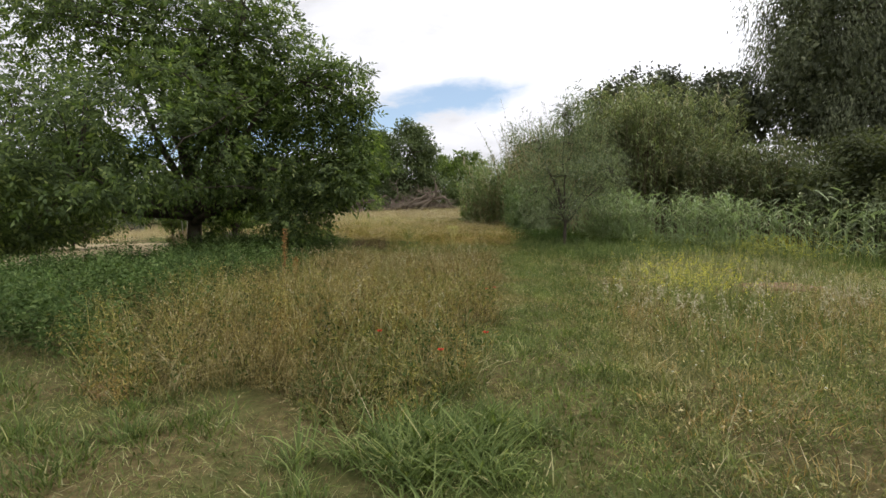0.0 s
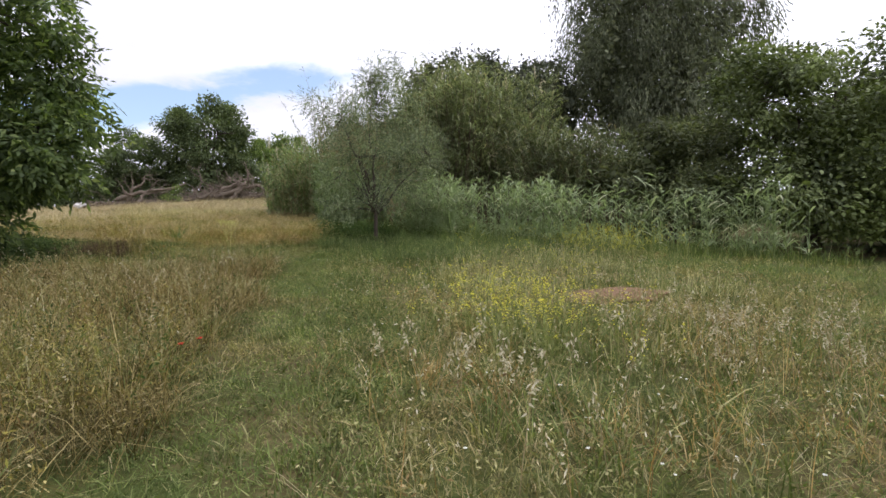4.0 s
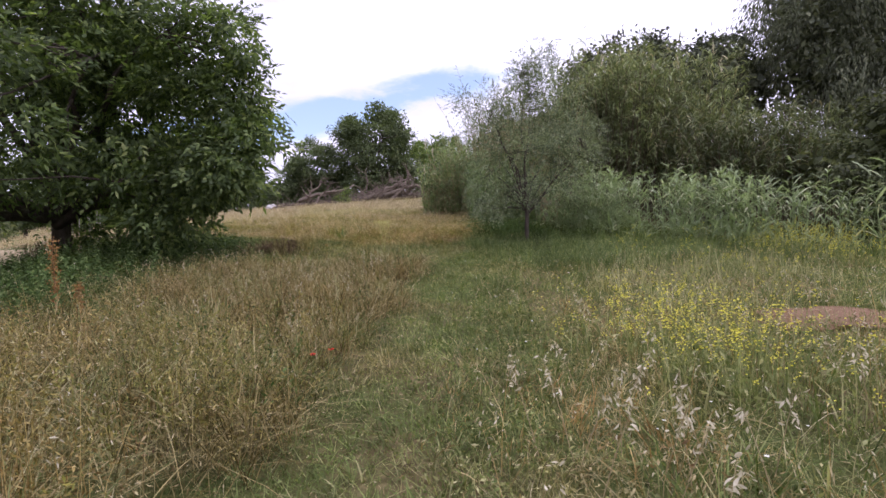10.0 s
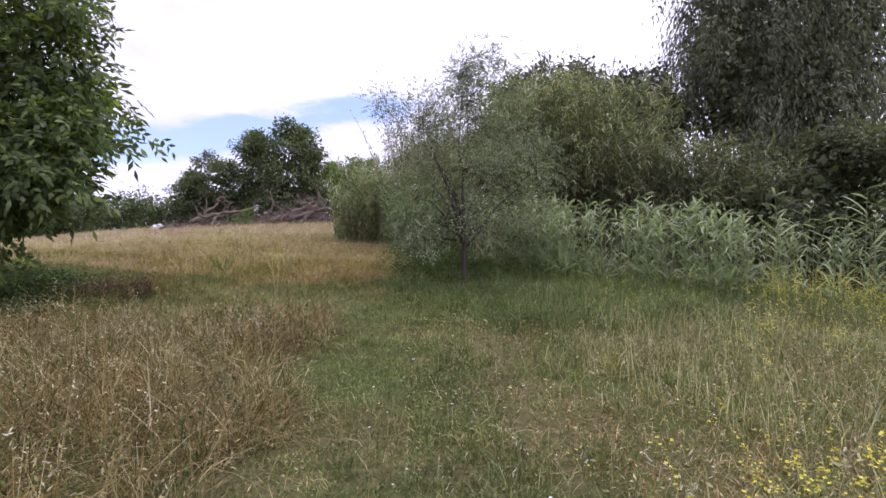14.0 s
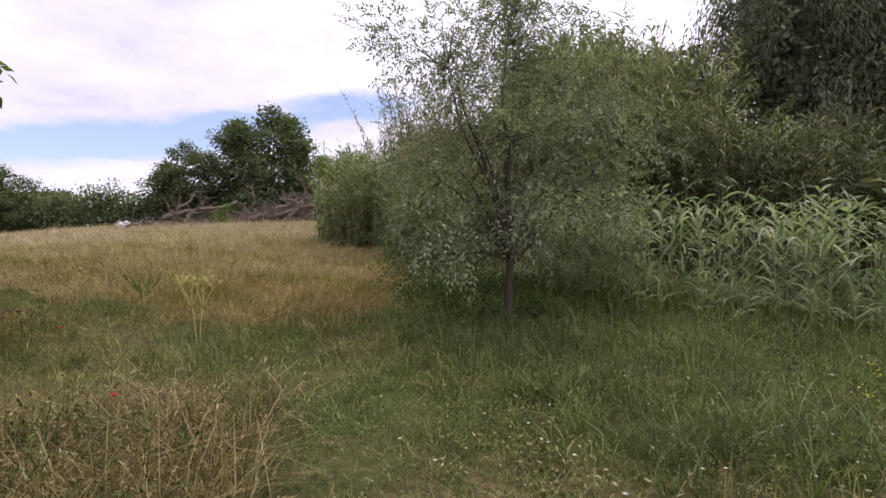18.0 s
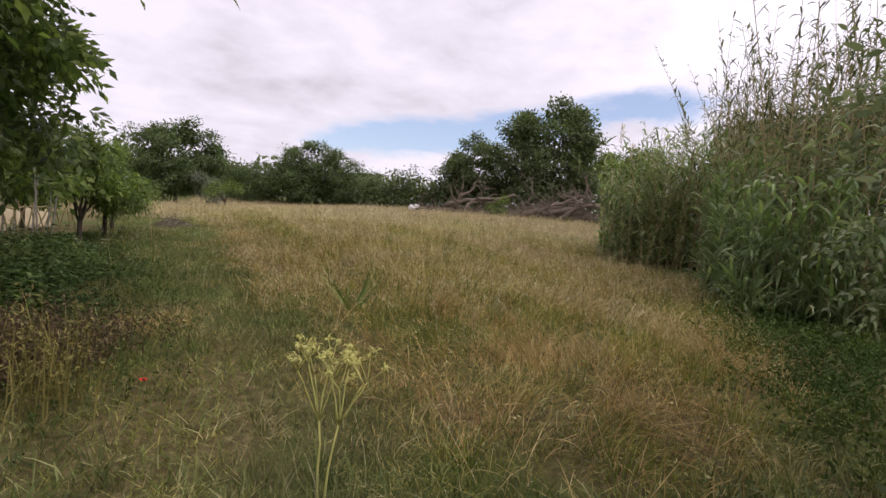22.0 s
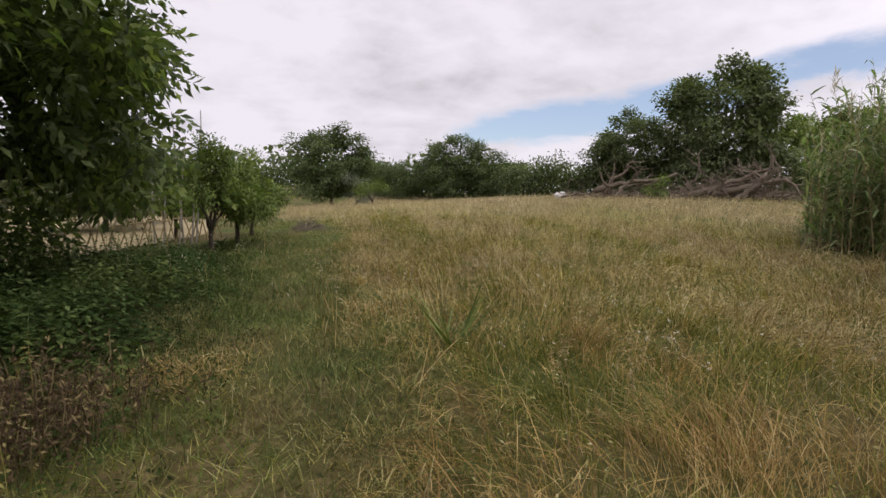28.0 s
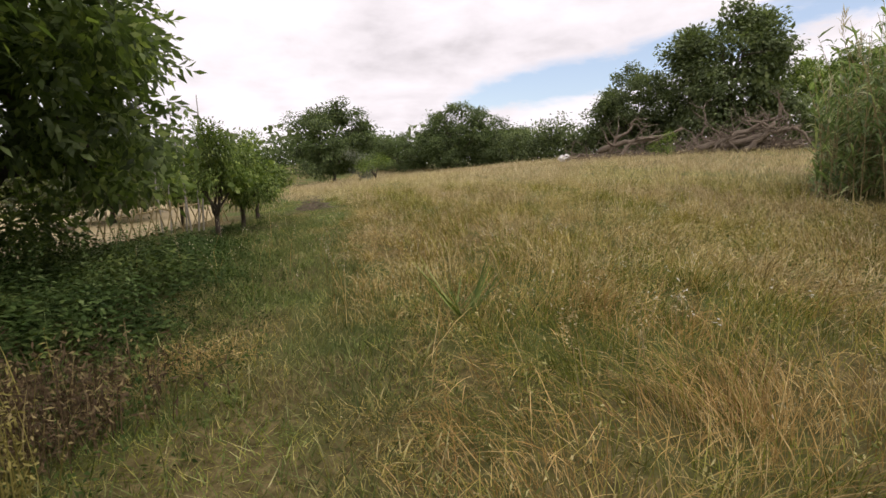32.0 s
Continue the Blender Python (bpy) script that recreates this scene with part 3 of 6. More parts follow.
def stand(name, label, x, y, low, high, width, lean, mat, heads=0, wind=(0.0, 0.0), seg=2, shrink=None, angle=None):
    """A stand of grass, with loose seed heads on some of the stems."""
    h = Heap()
    n = len(x)
    ht = low + (high - low) * rng.random(n) ** 1.3
    if shrink is not None:
        ht = ht * shrink
    tip, way = blades(h, x, y, ht, rng.uniform(*width, n), rng.uniform(*lean, n), wind=wind, seg=seg, angle=angle)
    tagged(part(name, h, mat), label, "grass", kind=STUFF)
    if heads:
        k = np.nonzero(rng.random(n) < heads)[0]
        hd = Heap()
        w = unit(way[k])
        for q in range(3):
            p = tip[k] - w * (0.012 + 0.028 * q)
            leaves(hd, p, w + rng.normal(0, 0.55, (len(k), 3)), rng.normal(size=(len(k), 3)), rng.uniform(0.02, 0.045, len(k)) * width[1] / 0.008, 0.006 * width[1] / 0.008, False)
        tagged(part(name + "_heads", hd, HEADS), "loose straw-coloured seed heads of " + label.split(" in ")[0], "grass", kind=STUFF)


def flow(x, y):
    """The way in which laid grass leans, place by place."""
    return 2.2 + 1.6 * np.sin(0.9 * x + 0.5 * y) + 1.3 * np.sin(1.7 * y - 0.8 * x + 1.0)


def tufts(name, label, x, y, per, spread, low, high, width, lean, mat, heads=0, combed=0.0, grow=None):
    """Grass in tussocks: the blades of each spread from its middle and share its height and lean."""
    n = len(x)
    size = rng.uniform(0.65, 1.25, n) * (1 if grow is None else grow)
    tilt = rng.uniform(0, 2 * np.pi, n) if combed == 0 else flow(x, y) + rng.normal(0, 0.35, n)
    lay = rng.uniform(0.0, 0.35, n) + combed * np.clip(patchy(x, y, 0.8, 2.2) * 0.5 + 0.45, 0, 1)
    dx, dy = rng.normal(0, spread, (2, n, per))
    bx, by = (x[:, None] + dx).ravel(), (y[:, None] + dy).ravel()
    ang = (np.arctan2(dy, dx) + rng.normal(0, 0.7, (n, per))).ravel()
    wx, wy = np.repeat(np.cos(tilt) * lay, per), np.repeat(np.sin(tilt) * lay, per)
    stand(name, label, bx, by, low, high, width, lean, mat, heads, (wx, wy), shrink=np.repeat(size, per), angle=ang)


def weeds(name, label, x, y, per, low, high, length, width, mat, grow):
    """Branching weeds: thin stems set with small leaves and pods."""
    h = Heap()
    n = len(x)
    ht = rng.uniform(low, high, n) * grow
    tip, _ = blades(h, x, y, ht, 0.004, rng.uniform(0.05, 0.6, n))
    root = np.stack([x, y, ground(x, y)], -1)
    s = rng.uniform(0.2, 1.0, (n, per, 1))
    at = (root[:, None] + (tip - root)[:, None] * s + rng.normal(0, 0.03, (n, per, 3)) * (1, 1, 0.5)).reshape(-1, 3)
    m = n * per
    leaves(h, at, rng.normal(size=(m, 3)) + (0, 0, 0.25), rng.normal(size=(m, 3)) + (0, 0, 0.6), rng.uniform(*length, m), rng.uniform(*width, m), False)
    tagged(part(name, h, mat), label, "weeds", kind=STUFF)


def arches(name, label, x, y, low, high, mat, thick=1.0):
    """Long stems that bend over to the ground."""
    h = Heap()
    n = len(x)
    a = rng.uniform(0, 2 * np.pi, n)
    out = np.stack([np.cos(a), np.sin(a), 0 * a], -1)
    at = np.stack([x, y, ground(x, y)], -1)
    straps(h, at, out, rng.uniform(low, high, n), rng.uniform(0.0022, 0.0045, n) * thick, rng.uniform(0.5, 1.1, n), rng.uniform(0.25, 0.8, n))
    tagged(part(name, h, mat), label, "grass", kind=STUFF)


def straw_mat(name, label, x, y, low, high, mat, spread=0.6, width=(0.003, 0.0055)):
    """Long stems laid over by wind and rain, combed one way and crossing."""
    h = Heap()
    n = len(x)
    a = flow(x, y) + rng.normal(0, spread, n)
    out = np.stack([np.cos(a), np.sin(a), 0 * a], -1)
    at = np.stack([x, y, ground(x, y) + rng.uniform(0.0, 0.12, n)], -1)
    straps(h, at, out, rng.uniform(low, high, n), rng.uniform(*width, n), rng.uniform(0.12, 0.6, n), rng.uniform(0.1, 0.6, n))
    tagged(part(name, h, mat), label, "grass", kind=STUFF)


def east(y):
    """East edge of the big field, along the canes."""
    return np.interp(y, [15.8, 17, 20, 23, 26, 28.5, 33, 37, 60, 90], [2.2, 2.8, 3.2, 3.2, 2.8, 0.9, 0.9, 1.6, 3, 4])


def grasses():
    # tall stand beside the path
    def tall(x, y):
        return (x < left_edge(y) - 0.12 + 0.15 * np.sin(3.1 * y)) & (x > weed_edge(y) - 0.5) & (y < 14.2 + 0.3 * np.sin(2 * x)) & (y > 3.6 + 0.35 * np.sin(3 * x) + np.clip(-x - 1, 0, 4) * 0.35)
    edge = lambda x, y: np.clip((left_edge(y) - x) / 0.7 + 0.55, 0.5, 1) * np.interp(y, [3.4, 4.2, 5.2, 7, 9], [0.45, 0.95, 1.4, 1.3, 1.1]) * np.interp(y, [11.5, 14.2], [1, 0.85])
    tone = lambda x, y: patchy(x, y, 1.5, 0.7) + rng.normal(0, 0.7, len(x)) + np.interp(y, [3, 6, 9], [0.9, 0.3, -0.15])
    STAND = "the tall stand beside the path"
    x, y = scatter(2600, -6, 1.6, 3.3, 14.6, lambda x, y: tall(x, y) & (patchy(x, y, 2.6, 1.2) + rng.normal(0, 0.45, len(x)) > -0.75))
    g = tone(x, y) > 0.35
    tufts("tall_dry_grass", "tall tangled straw-coloured grass in " + STAND, x[~g], y[~g], 26, 0.09, 0.2, 0.7, (0.004, 0.007), (0.3, 1.8), BROWN_DRY, 0.2, grow=edge(x[~g], y[~g]))
    tufts("tall_green_grass", "olive green tussocks in " + STAND, x[g], y[g], 24, 0.08, 0.15, 0.56, (0.006, 0.011), (0.3, 1.6), MEADOW, 0.05, grow=edge(x[g], y[g]))
    x, y = scatter(15000, -6, 1.6, 3.3, 14.6, tall)
    stand("undergrowth_grass", "low tangled grass in " + STAND, x, y, 0.08, 0.3, (0.006, 0.011), (0.4, 1.4), BROWN_DRY, seg=1)
    x, y = scatter(4200, -6, 1.6, 3.3, 14.6, lambda x, y: tall(x, y) & (patchy(x, y, 1.3, 2.6) + rng.normal(0, 0.6, len(x)) > -0.4))
    weeds("tall_weeds", "yellowing leafy weeds in " + STAND, x, y, 9, 0.2, 0.62, (0.025, 0.06), (0.007, 0.013), TANGLE, edge(x, y))
    x, y = scatter(2600, -6, 1.6, 3.3, 14.6, lambda x, y: tall(x, y) & (patchy(x, y, 1.0, 1.6) + rng.normal(0, 0.6, len(x)) + np.interp(y, [3.5, 6, 8], [1.1, 0.5, -0.6]) > 0.4))
    weeds("green_weeds", "leafy green weeds in " + STAND, x, y, 14, 0.2, 0.55, (0.03, 0.06), (0.012, 0.022), WEED, edge(x, y))
    x, y = scatter(2000, -5, 1.2, 3.3, 8.5, lambda x, y: tall(x, y) & (patchy(x, y, 1.7, 0.4) + rng.normal(0, 0.5, len(x)) > -0.5))
    weeds("pod_weeds", "tall yellow-green weeds with pods in " + STAND, x, y, 24, 0.3, 0.7, (0.022, 0.048), (0.006, 0.012), PODS, edge(x, y))
    x, y = scatter(7000, -6, 1.6, 3.6, 14.4, tall)
    straw_mat("laid_stems", "dry stems laid across one another in " + STAND, x, y, 0.3, 0.7, BROWN_DRY, 1.2, (0.003, 0.006))
    x, y = scatter(7000, -6, 1.6, 3.3, 14.6, tall)
    arches("arching_stems", "long arching dry stems in " + STAND, x, y, 0.3, 0.75, BROWN_DRY, 1.4)
    x, y = scatter(2000, -6, 1.6, 3.3, 14.6, tall)
    arches("pale_arching_stems", "pale straw stems bent across " + STAND, x, y, 0.3, 0.7, HEADS, 1.05)
    # big field beyond
    inb = lambda x, y: (y > field_edge(x) + 0.25 * np.sin(3 * x) + rng.normal(0, 0.15, len(x))) & (x < east(y))
    FIELD_NAME = "the wide field"
    x, y = scatter(3100, -13, 3.6, 16.1, 31, lambda x, y: inb(x, y) & (rng.random(len(x)) < np.interp(y, [16, 22, 31], [1, 0.8, 0.5])))
    g = patchy(x, y, 1.1, 0.9) + rng.normal(0, 0.5, len(x)) + np.clip(0.9 - (y - field_edge(x)) * 0.3, 0, 0.9) > 0.0
    near = np.hypot(x - 0.6, y - 16.0) < 4.6 + rng.normal(0, 0.4, len(x))
    rim = lambda k: np.clip((y[k] - field_edge(x[k])) / 2.8 + 0.4, 0.4, 1)
    DRY_LABEL, OLIVE_LABEL = "dry golden grass, partly flattened, in " + FIELD_NAME, "olive green tussocks in " + FIELD_NAME
    k = ~g & near
    tufts("field_grass", DRY_LABEL, x[k], y[k], 70, 0.13, 0.16, 0.5, (0.0025, 0.0045), (0.2, 1.4), DRY, 0.4, combed=1.15, grow=rim(k))
    k = ~g & ~near
    tufts("field_grass", DRY_LABEL, x[k], y[k], 34, 0.12, 0.18, 0.54, (0.005, 0.011), (0.2, 1.3), STRAW, 0.6, combed=1.1, grow=rim(k))
    k = g & near
    tufts("field_green_grass", OLIVE_LABEL, x[k], y[k], 70, 0.11, 0.14, 0.42, (0.003, 0.0055), (0.15, 1.3), OLIVE, 0.08, combed=0.7, grow=rim(k))
    k = g & ~near
    tufts("field_green_grass", OLIVE_LABEL, x[k], y[k], 38, 0.10, 0.16, 0.46, (0.005, 0.009), (0.15, 1.2), OLIVE, 0.12, combed=0.6, grow=rim(k))
    x, y = scatter(5200, -9, 3.6, 16.1, 26, lambda x, y: inb(x, y) & (patchy(x, y, 1.2, 0.2) + rng.normal(0, 0.6, len(x)) > 0.1))
    weeds("field_weeds", "olive leafy weeds in " + FIELD_NAME, x, y, 11, 0.15, 0.5, (0.02, 0.05), (0.008, 0.016), TANGLE, np.clip((y - field_edge(x)) / 2.8 + 0.4, 0.4, 1))
    x, y = scatter(16000, -8, 3.4, 16.0, 24.5, lambda x, y: inb(x, y) & (patchy(x, y, 0.8, 2.2) + rng.normal(0, 0.5, len(x)) > -0.7))
    straw_mat("laid_straw", "flattened straw combed by the wind in " + FIELD_NAME, x, y, 0.2, 0.55, DRY, 0.8, (0.0025, 0.005))
    x, y = scatter(5200, -8, 3.6, 16.1, 25, inb)
    arches("field_arching_stems", "long bent dry stems in " + FIELD_NAME, x, y, 0.35, 0.8, DRY, 1.1)
    x, y = scatter(34000, -13, 3.6, 16.1, 31, inb)
    near = np.hypot(x - 0.6, y - 16.0) < 4.6 + rng.normal(0, 0.6, len(x))
    stand("field_undergrowth_grass", "low tangled green grass in " + FIELD_NAME, x[near], y[near], 0.06, 0.3, (0.006, 0.011), (0.4, 1.4), OLIVE, seg=1)
    stand("field_undergrowth_straw", "low tangled straw in " + FIELD_NAME, x[~near], y[~near], 0.06, 0.3, (0.006, 0.011), (0.4, 1.4), STRAW, seg=1)
    x, y = scatter(130000, -40, 4, 23.5, 56, lambda x, y: (x < east(y)) & (x > np.interp(y, [23.5, 29, 32, 56], [-12.3, -21, -26, -40])) & ((y > 30) | (x < -8) & (y > field_edge(x) + rng.random(len(x))) & (x < -10.5 + rng.normal(0, 0.4, len(x)))) & (rng.random(len(x)) < np.interp(y, [30, 56], [1, 0.5])) & (patchy(x, y, 0.9, 0.3) + rng.normal(0, 0.6, len(x)) > -0.7))
    stand("mid_field_grass", "dry pale grass in the middle of the field", x, y, 0.16, 0.55, (0.012, 0.022), (0.2, 1.0), PALE_DRY, 0.1, seg=1)
    x, y = scatter(34000, -56, 0, 55, 72, lambda x, y: (x < -10) & (x > -0.9 * y + 10))
    stand("far_field_grass", "dry pale grass in the far field", x, y, 0.2, 0.7, (0.03, 0.05), (0.2, 0.9), PALE_DRY, seg=1)
    # trodden strip, and its turn to the left
    strip = lambda x, y: ((x > left_edge(y) - 0.25) & (x < left_edge(y) + 1.6) & (y < 16)) | ((y > 13.9) & (y < field_edge(x) + 0.3) & (x < 4.5) & (x > weed_edge(y) - 0.3))
    x, y = scatter(260000, -8, 5, -1, 24, lambda x, y: strip(x, y) & ((y < 15.4) | (x > 0.6) | (rng.random(len(x)) < 0.75)) & (patchy(x, y, 1.9, 0.4) + rng.normal(0, 0.5, len(x)) > -1.1))
    stand("path_grass", "short trodden green grass in the path", x, y, 0.04, 0.18, (0.006, 0.011), (0.3, 1.5), GREEN, seg=1)
    x, y = scatter(6000, -8, 5, -1, 24, lambda x, y: strip(x, y) & ((y < 15.4) | (x > 0.6) | (rng.random(len(x)) < 0.7)) & (patchy(x, y, 2.4, 1.1) + rng.normal(0, 0.4, len(x)) > 0.0))
    tufts("path_tussocks", "fresh green tussocks in the path", x, y, 20, 0.07, 0.05, 0.2, (0.006, 0.012), (0.3, 1.3), GREEN)
    x, y = scatter(60000, -0.5, 3.4, 0.5, 14, lambda x, y: strip(x, y))
    stand("fine_path_grass", "fine short green grass in the path", x, y, 0.03, 0.13, (0.005, 0.009), (0.4, 1.5), GREEN, seg=1)
    x, y = scatter(9000, -0.5, 3.6, 0.5, 16, lambda x, y: strip(x, y))
    weeds("path_weeds", "small round-leaved weeds in the path", x, y, 5, 0.03, 0.12, (0.015, 0.035), (0.008, 0.018), GREEN, np.ones(len(x)))
    x, y = scatter(330000, -16, 1.2, 15.0, 28, lambda x, y: strip(x, y) & (y > 15.2) & (patchy(x, y, 1.5, 1.3) + rng.normal(0, 0.5, len(x)) > -0.7))
    k = x > -2.6 + rng.normal(0, 0.5, len(x))
    stand("turf", "short olive green turf where the path turns", x[k], y[k], 0.04, 0.15, (0.004, 0.008), (0.4, 1.5), OLIVE, seg=1)
    stand("path_turf", "short green turf in the path along the nettles", x[~k], y[~k], 0.04, 0.15, (0.004, 0.008), (0.4, 1.5), GREEN, seg=1)
    x, y = rng.normal(-2.55, 0.2, 700), rng.normal(17.6, 0.24, 700)
    straw_mat("worn_straw", "pale trodden straw in a worn spot of the path", x, y, 0.08, 0.22, DRY, 1.5, (0.003, 0.006))
    x, y = scatter(520, -2.0, 1.4, 15.2, 16.4, lambda x, y: np.hypot(x - 0.3, y - 15.8) + rng.normal(0, 0.15, len(x)) < 0.6)
    stand("tangled_grass", "tangled olive grass round the yellow plant", np.repeat(x, 6) + rng.normal(0, 0.05, 6 * len(x)), np.repeat(y, 6) + rng.normal(0, 0.05, 6 * len(x)), 0.12, 0.38, (0.003, 0.006), (0.3, 1.1), MEADOW)
    # painted shade: darker grass, thickest towards the nettles under the walnut
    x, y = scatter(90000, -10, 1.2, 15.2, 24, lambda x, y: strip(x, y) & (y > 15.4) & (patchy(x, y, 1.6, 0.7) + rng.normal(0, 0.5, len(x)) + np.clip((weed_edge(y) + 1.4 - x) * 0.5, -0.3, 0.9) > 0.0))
    stand("shaded_path_grass", "deep green grass in the path along the nettles", x, y, 0.06, 0.26, (0.004, 0.009), (0.3, 1.2), SHADED_GREEN, seg=1)
    x, y = scatter(9000, -10, 1.2, 15.2, 24, lambda x, y: strip(x, y) & (y > 15.4) & (x < weed_edge(y) + 1.0 + rng.normal(0, 0.5, len(x))))
    weeds("path_edge_weeds", "low dark weeds where the nettles meet the path", x, y, 9, 0.06, 0.3, (0.02, 0.045), (0.01, 0.02), WEED, np.ones(len(x)))
    # meadow to the right of the path
    meadow = lambda x, y: (x > left_edge(y) + 0.9) & (y < np.interp(x, [4, 6.6, 8.6, 12], [19, 15.6, 14, 12.6])) & (np.hypot((x - 5.7) / 0.8, (y - 8.75) / 0.55) > 0.8 + rng.normal(0, 0.4, len(x)))
    grow = lambda x, y: (1 + 0.5 * np.clip(patchy(x, y, 0.9, 1.3), -0.6, 1)) * np.clip(0.45 + (x - left_edge(y) - 0.9) * 0.5, 0.45, 1) * np.clip(y / 5, 0.5, 1) * np.interp(y, [8, 10.5], [1, 0.7]) * np.where(y > 5.5, np.interp(x - 0.25 * (9 - y), [5.6, 7.2], [1, 0.5]), 1)
    x, y = scatter(62000, 0.5, 12, -1, 19, meadow)
    far = (y > 11.3 + rng.normal(0, 0.7, len(x))) | (y > 5.5) & (x - 0.25 * (9 - y) > 6.0 + rng.normal(0, 0.5, len(x)))
    stand("meadow_grass", "mixed green and straw grass in the meadow", x[~far], y[~far], 0.05, 0.28, (0.006, 0.011), (0.3, 1.4), MEADOW, 0.04, seg=1, shrink=grow(x[~far], y[~far]))
    stand("green_meadow_grass", "fresh green grass in the shaded end of the meadow", x[far], y[far], 0.05, 0.26, (0.006, 0.011), (0.3, 1.4), GREEN, 0.02, seg=1, shrink=grow(x[far], y[far]))
    x, y = scatter(2400, 0.5, 11, 0, 18, meadow)
    g = patchy(x, y, 1.3, 1.9) + rng.normal(0, 0.6, len(x)) + np.interp(y, [2, 6, 9.5, 11.5], [-0.4, 0.2, 0.2, 1.6]) + np.where(y > 5.5, np.interp(x - 0.25 * (9 - y), [5.6, 6.6], [0, 2]), 0) > 0.1
    tufts("meadow_green_tussocks", "fresh green tussocks in the meadow", x[g], y[g], 20, 0.08, 0.1, 0.36, (0.006, 0.011), (0.2, 1.3), GREEN, grow=grow(x[g], y[g]))
    tufts("meadow_dry_tussocks", "straw-coloured tussocks in the meadow", x[~g], y[~g], 20, 0.10, 0.06, 0.24, (0.005, 0.009), (0.2, 1.2), DRY, 0.12, combed=0.4, grow=grow(x[~g], y[~g]))
    x, y = scatter(5200, 1.2, 10, 2.5, 15, lambda x, y: meadow(x, y) & (patchy(x, y, 1.1, 0.8) + rng.normal(0, 0.6, len(x)) > 0.0))
    weeds("meadow_weeds", "small leafy weeds in the meadow", x, y, 11, 0.08, 0.4, (0.02, 0.05), (0.008, 0.017), TANGLE, grow(x, y))
    x, y = scatter(2000, 1.4, 9, 2.5, 13, lambda x, y: meadow(x, y))
    arches("meadow_arching_stems", "bent pale stems in the meadow", x, y, 0.2, 0.5, HEADS)
    x, y = scatter(46000, 1.2, 8, 2.5, 9.5, meadow)
    stand("fine_meadow_grass", "fine short grass in the meadow", x, y, 0.05, 0.2, (0.005, 0.009), (0.4, 1.4), MEADOW, seg=1)
    x, y = scatter(7000, 1.4, 8, 3, 16, meadow)
    weeds("green_meadow_weeds", "small green weeds in the meadow", x, y, 7, 0.06, 0.26, (0.02, 0.045), (0.007, 0.014), GREEN, np.ones(len(x)))
    x, y = scatter(2600, 4.0, 7.4, 8.0, 12.5, lambda x, y: meadow(x, y) & (patchy(x, y, 0.8, 2.7) + rng.normal(0, 0.6, len(x)) > -0.5))
    stand("flowering_grass", "pale green flowering grass in the meadow", x, y, 0.2, 0.46, (0.004, 0.008), (0.1, 0.7), PALE_GREEN, 0.7)
    x, y = scatter(5200, 1.6, 9, 1.0, 9.5, lambda x, y: meadow(x, y) & (patchy(x, y, 1.0, 0.3) + rng.normal(0, 0.5, len(x)) + np.clip(x - 5, 0, 3) * 0.4 > 0.1))
    straw_mat("meadow_laid_straw", "brown straw lying in the meadow", x, y, 0.15, 0.45, BROWN_DRY, 1.3, (0.003, 0.006))
    # mown edge in front
    x, y = scatter(130000, -7, 6, -1.5, 5.8, lambda x, y: ((x < left_edge(y) - 0.1) | (x > left_edge(y) + 1.0)) & (y < 4.2 + np.clip(-x - 1, 0, 4) * 0.5) & (patchy(x, y, 2.3, 2.0) + rng.normal(0, 0.5, len(x)) > -0.6))
    stand("mown_grass", "short mown grass with straw in bare spots", x, y, 0.03, 0.14, (0.006, 0.011), (0.4, 1.6), MEADOW, seg=1)
    x, y = scatter(900, -6, 0.4, 1.0, 5.6, lambda x, y: (y < 4.4 + np.clip(-x - 1, 0, 4) * 0.5) & (patchy(x, y, 2.0, 0.2) > 0.1))
    tufts("mown_tussocks", "small green tussocks in the mown edge", x, y, 26, 0.07, 0.06, 0.2, (0.006, 0.012), (0.3, 1.3), LUSH)
    # green lawn towards the trees
    x, y = scatter(70000, 8, 22, 2, 16, lambda x, y: y < np.interp(x, [8, 12, 22], [14, 12.5, 9]))
    stand("lawn_grass", "lush green grass in front of the trees", x, y, 0.06, 0.24, (0.008, 0.016), (0.3, 1.0), GREEN, seg=1)
    x, y = scatter(750, 1.2, 7.5, 12.8, 19.5, lambda x, y: np.hypot((x - 4.3) / 3.0, (y - 16.3) / 2.8) + rng.normal(0, 0.25, len(x)) < 0.9)
    tufts("shade_grass", "deep green tussocks in the shade of the young tree", x, y, 40, 0.10, 0.06, 0.24, (0.006, 0.011), (0.3, 1.3), GREEN)

    x, y = scatter(16000, 4.6, 14.5, 10.5, 20, lambda x, y: (x > np.interp(y, [11, 13.6, 15, 17.6, 20], [12.2, 8.2, 6.4, 4.9, 4.4])) & (y > 10.8) & (x < np.interp(y, [11, 15, 20], [14.5, 10.5, 8.0])))
    stand("reed_undergrowth", "green grass between the reeds", x, y, 0.15, 0.6, (0.008, 0.016), (0.15, 0.9), LUSH)
    x, y = scatter(3000, 2.4, 8.5, 12.6, 17.2, lambda x, y: (x > 2.2 + 0.35 * (16.5 - y)) & (y < np.interp(x, [4, 6.6, 8.6], [17.2, 15.4, 13.8])) & (patchy(x, y, 1.2, 1.0) + rng.normal(0, 0.6, len(x)) > -0.5))
    tx, ty = scatter(420, 2.4, 8.5, 12.4, 17.0, lambda x, y: (x > 2.2 + 0.35 * (16.5 - y)) & (y < np.interp(x, [4, 6.6, 8.6], [17.2, 15.4, 13.8])))
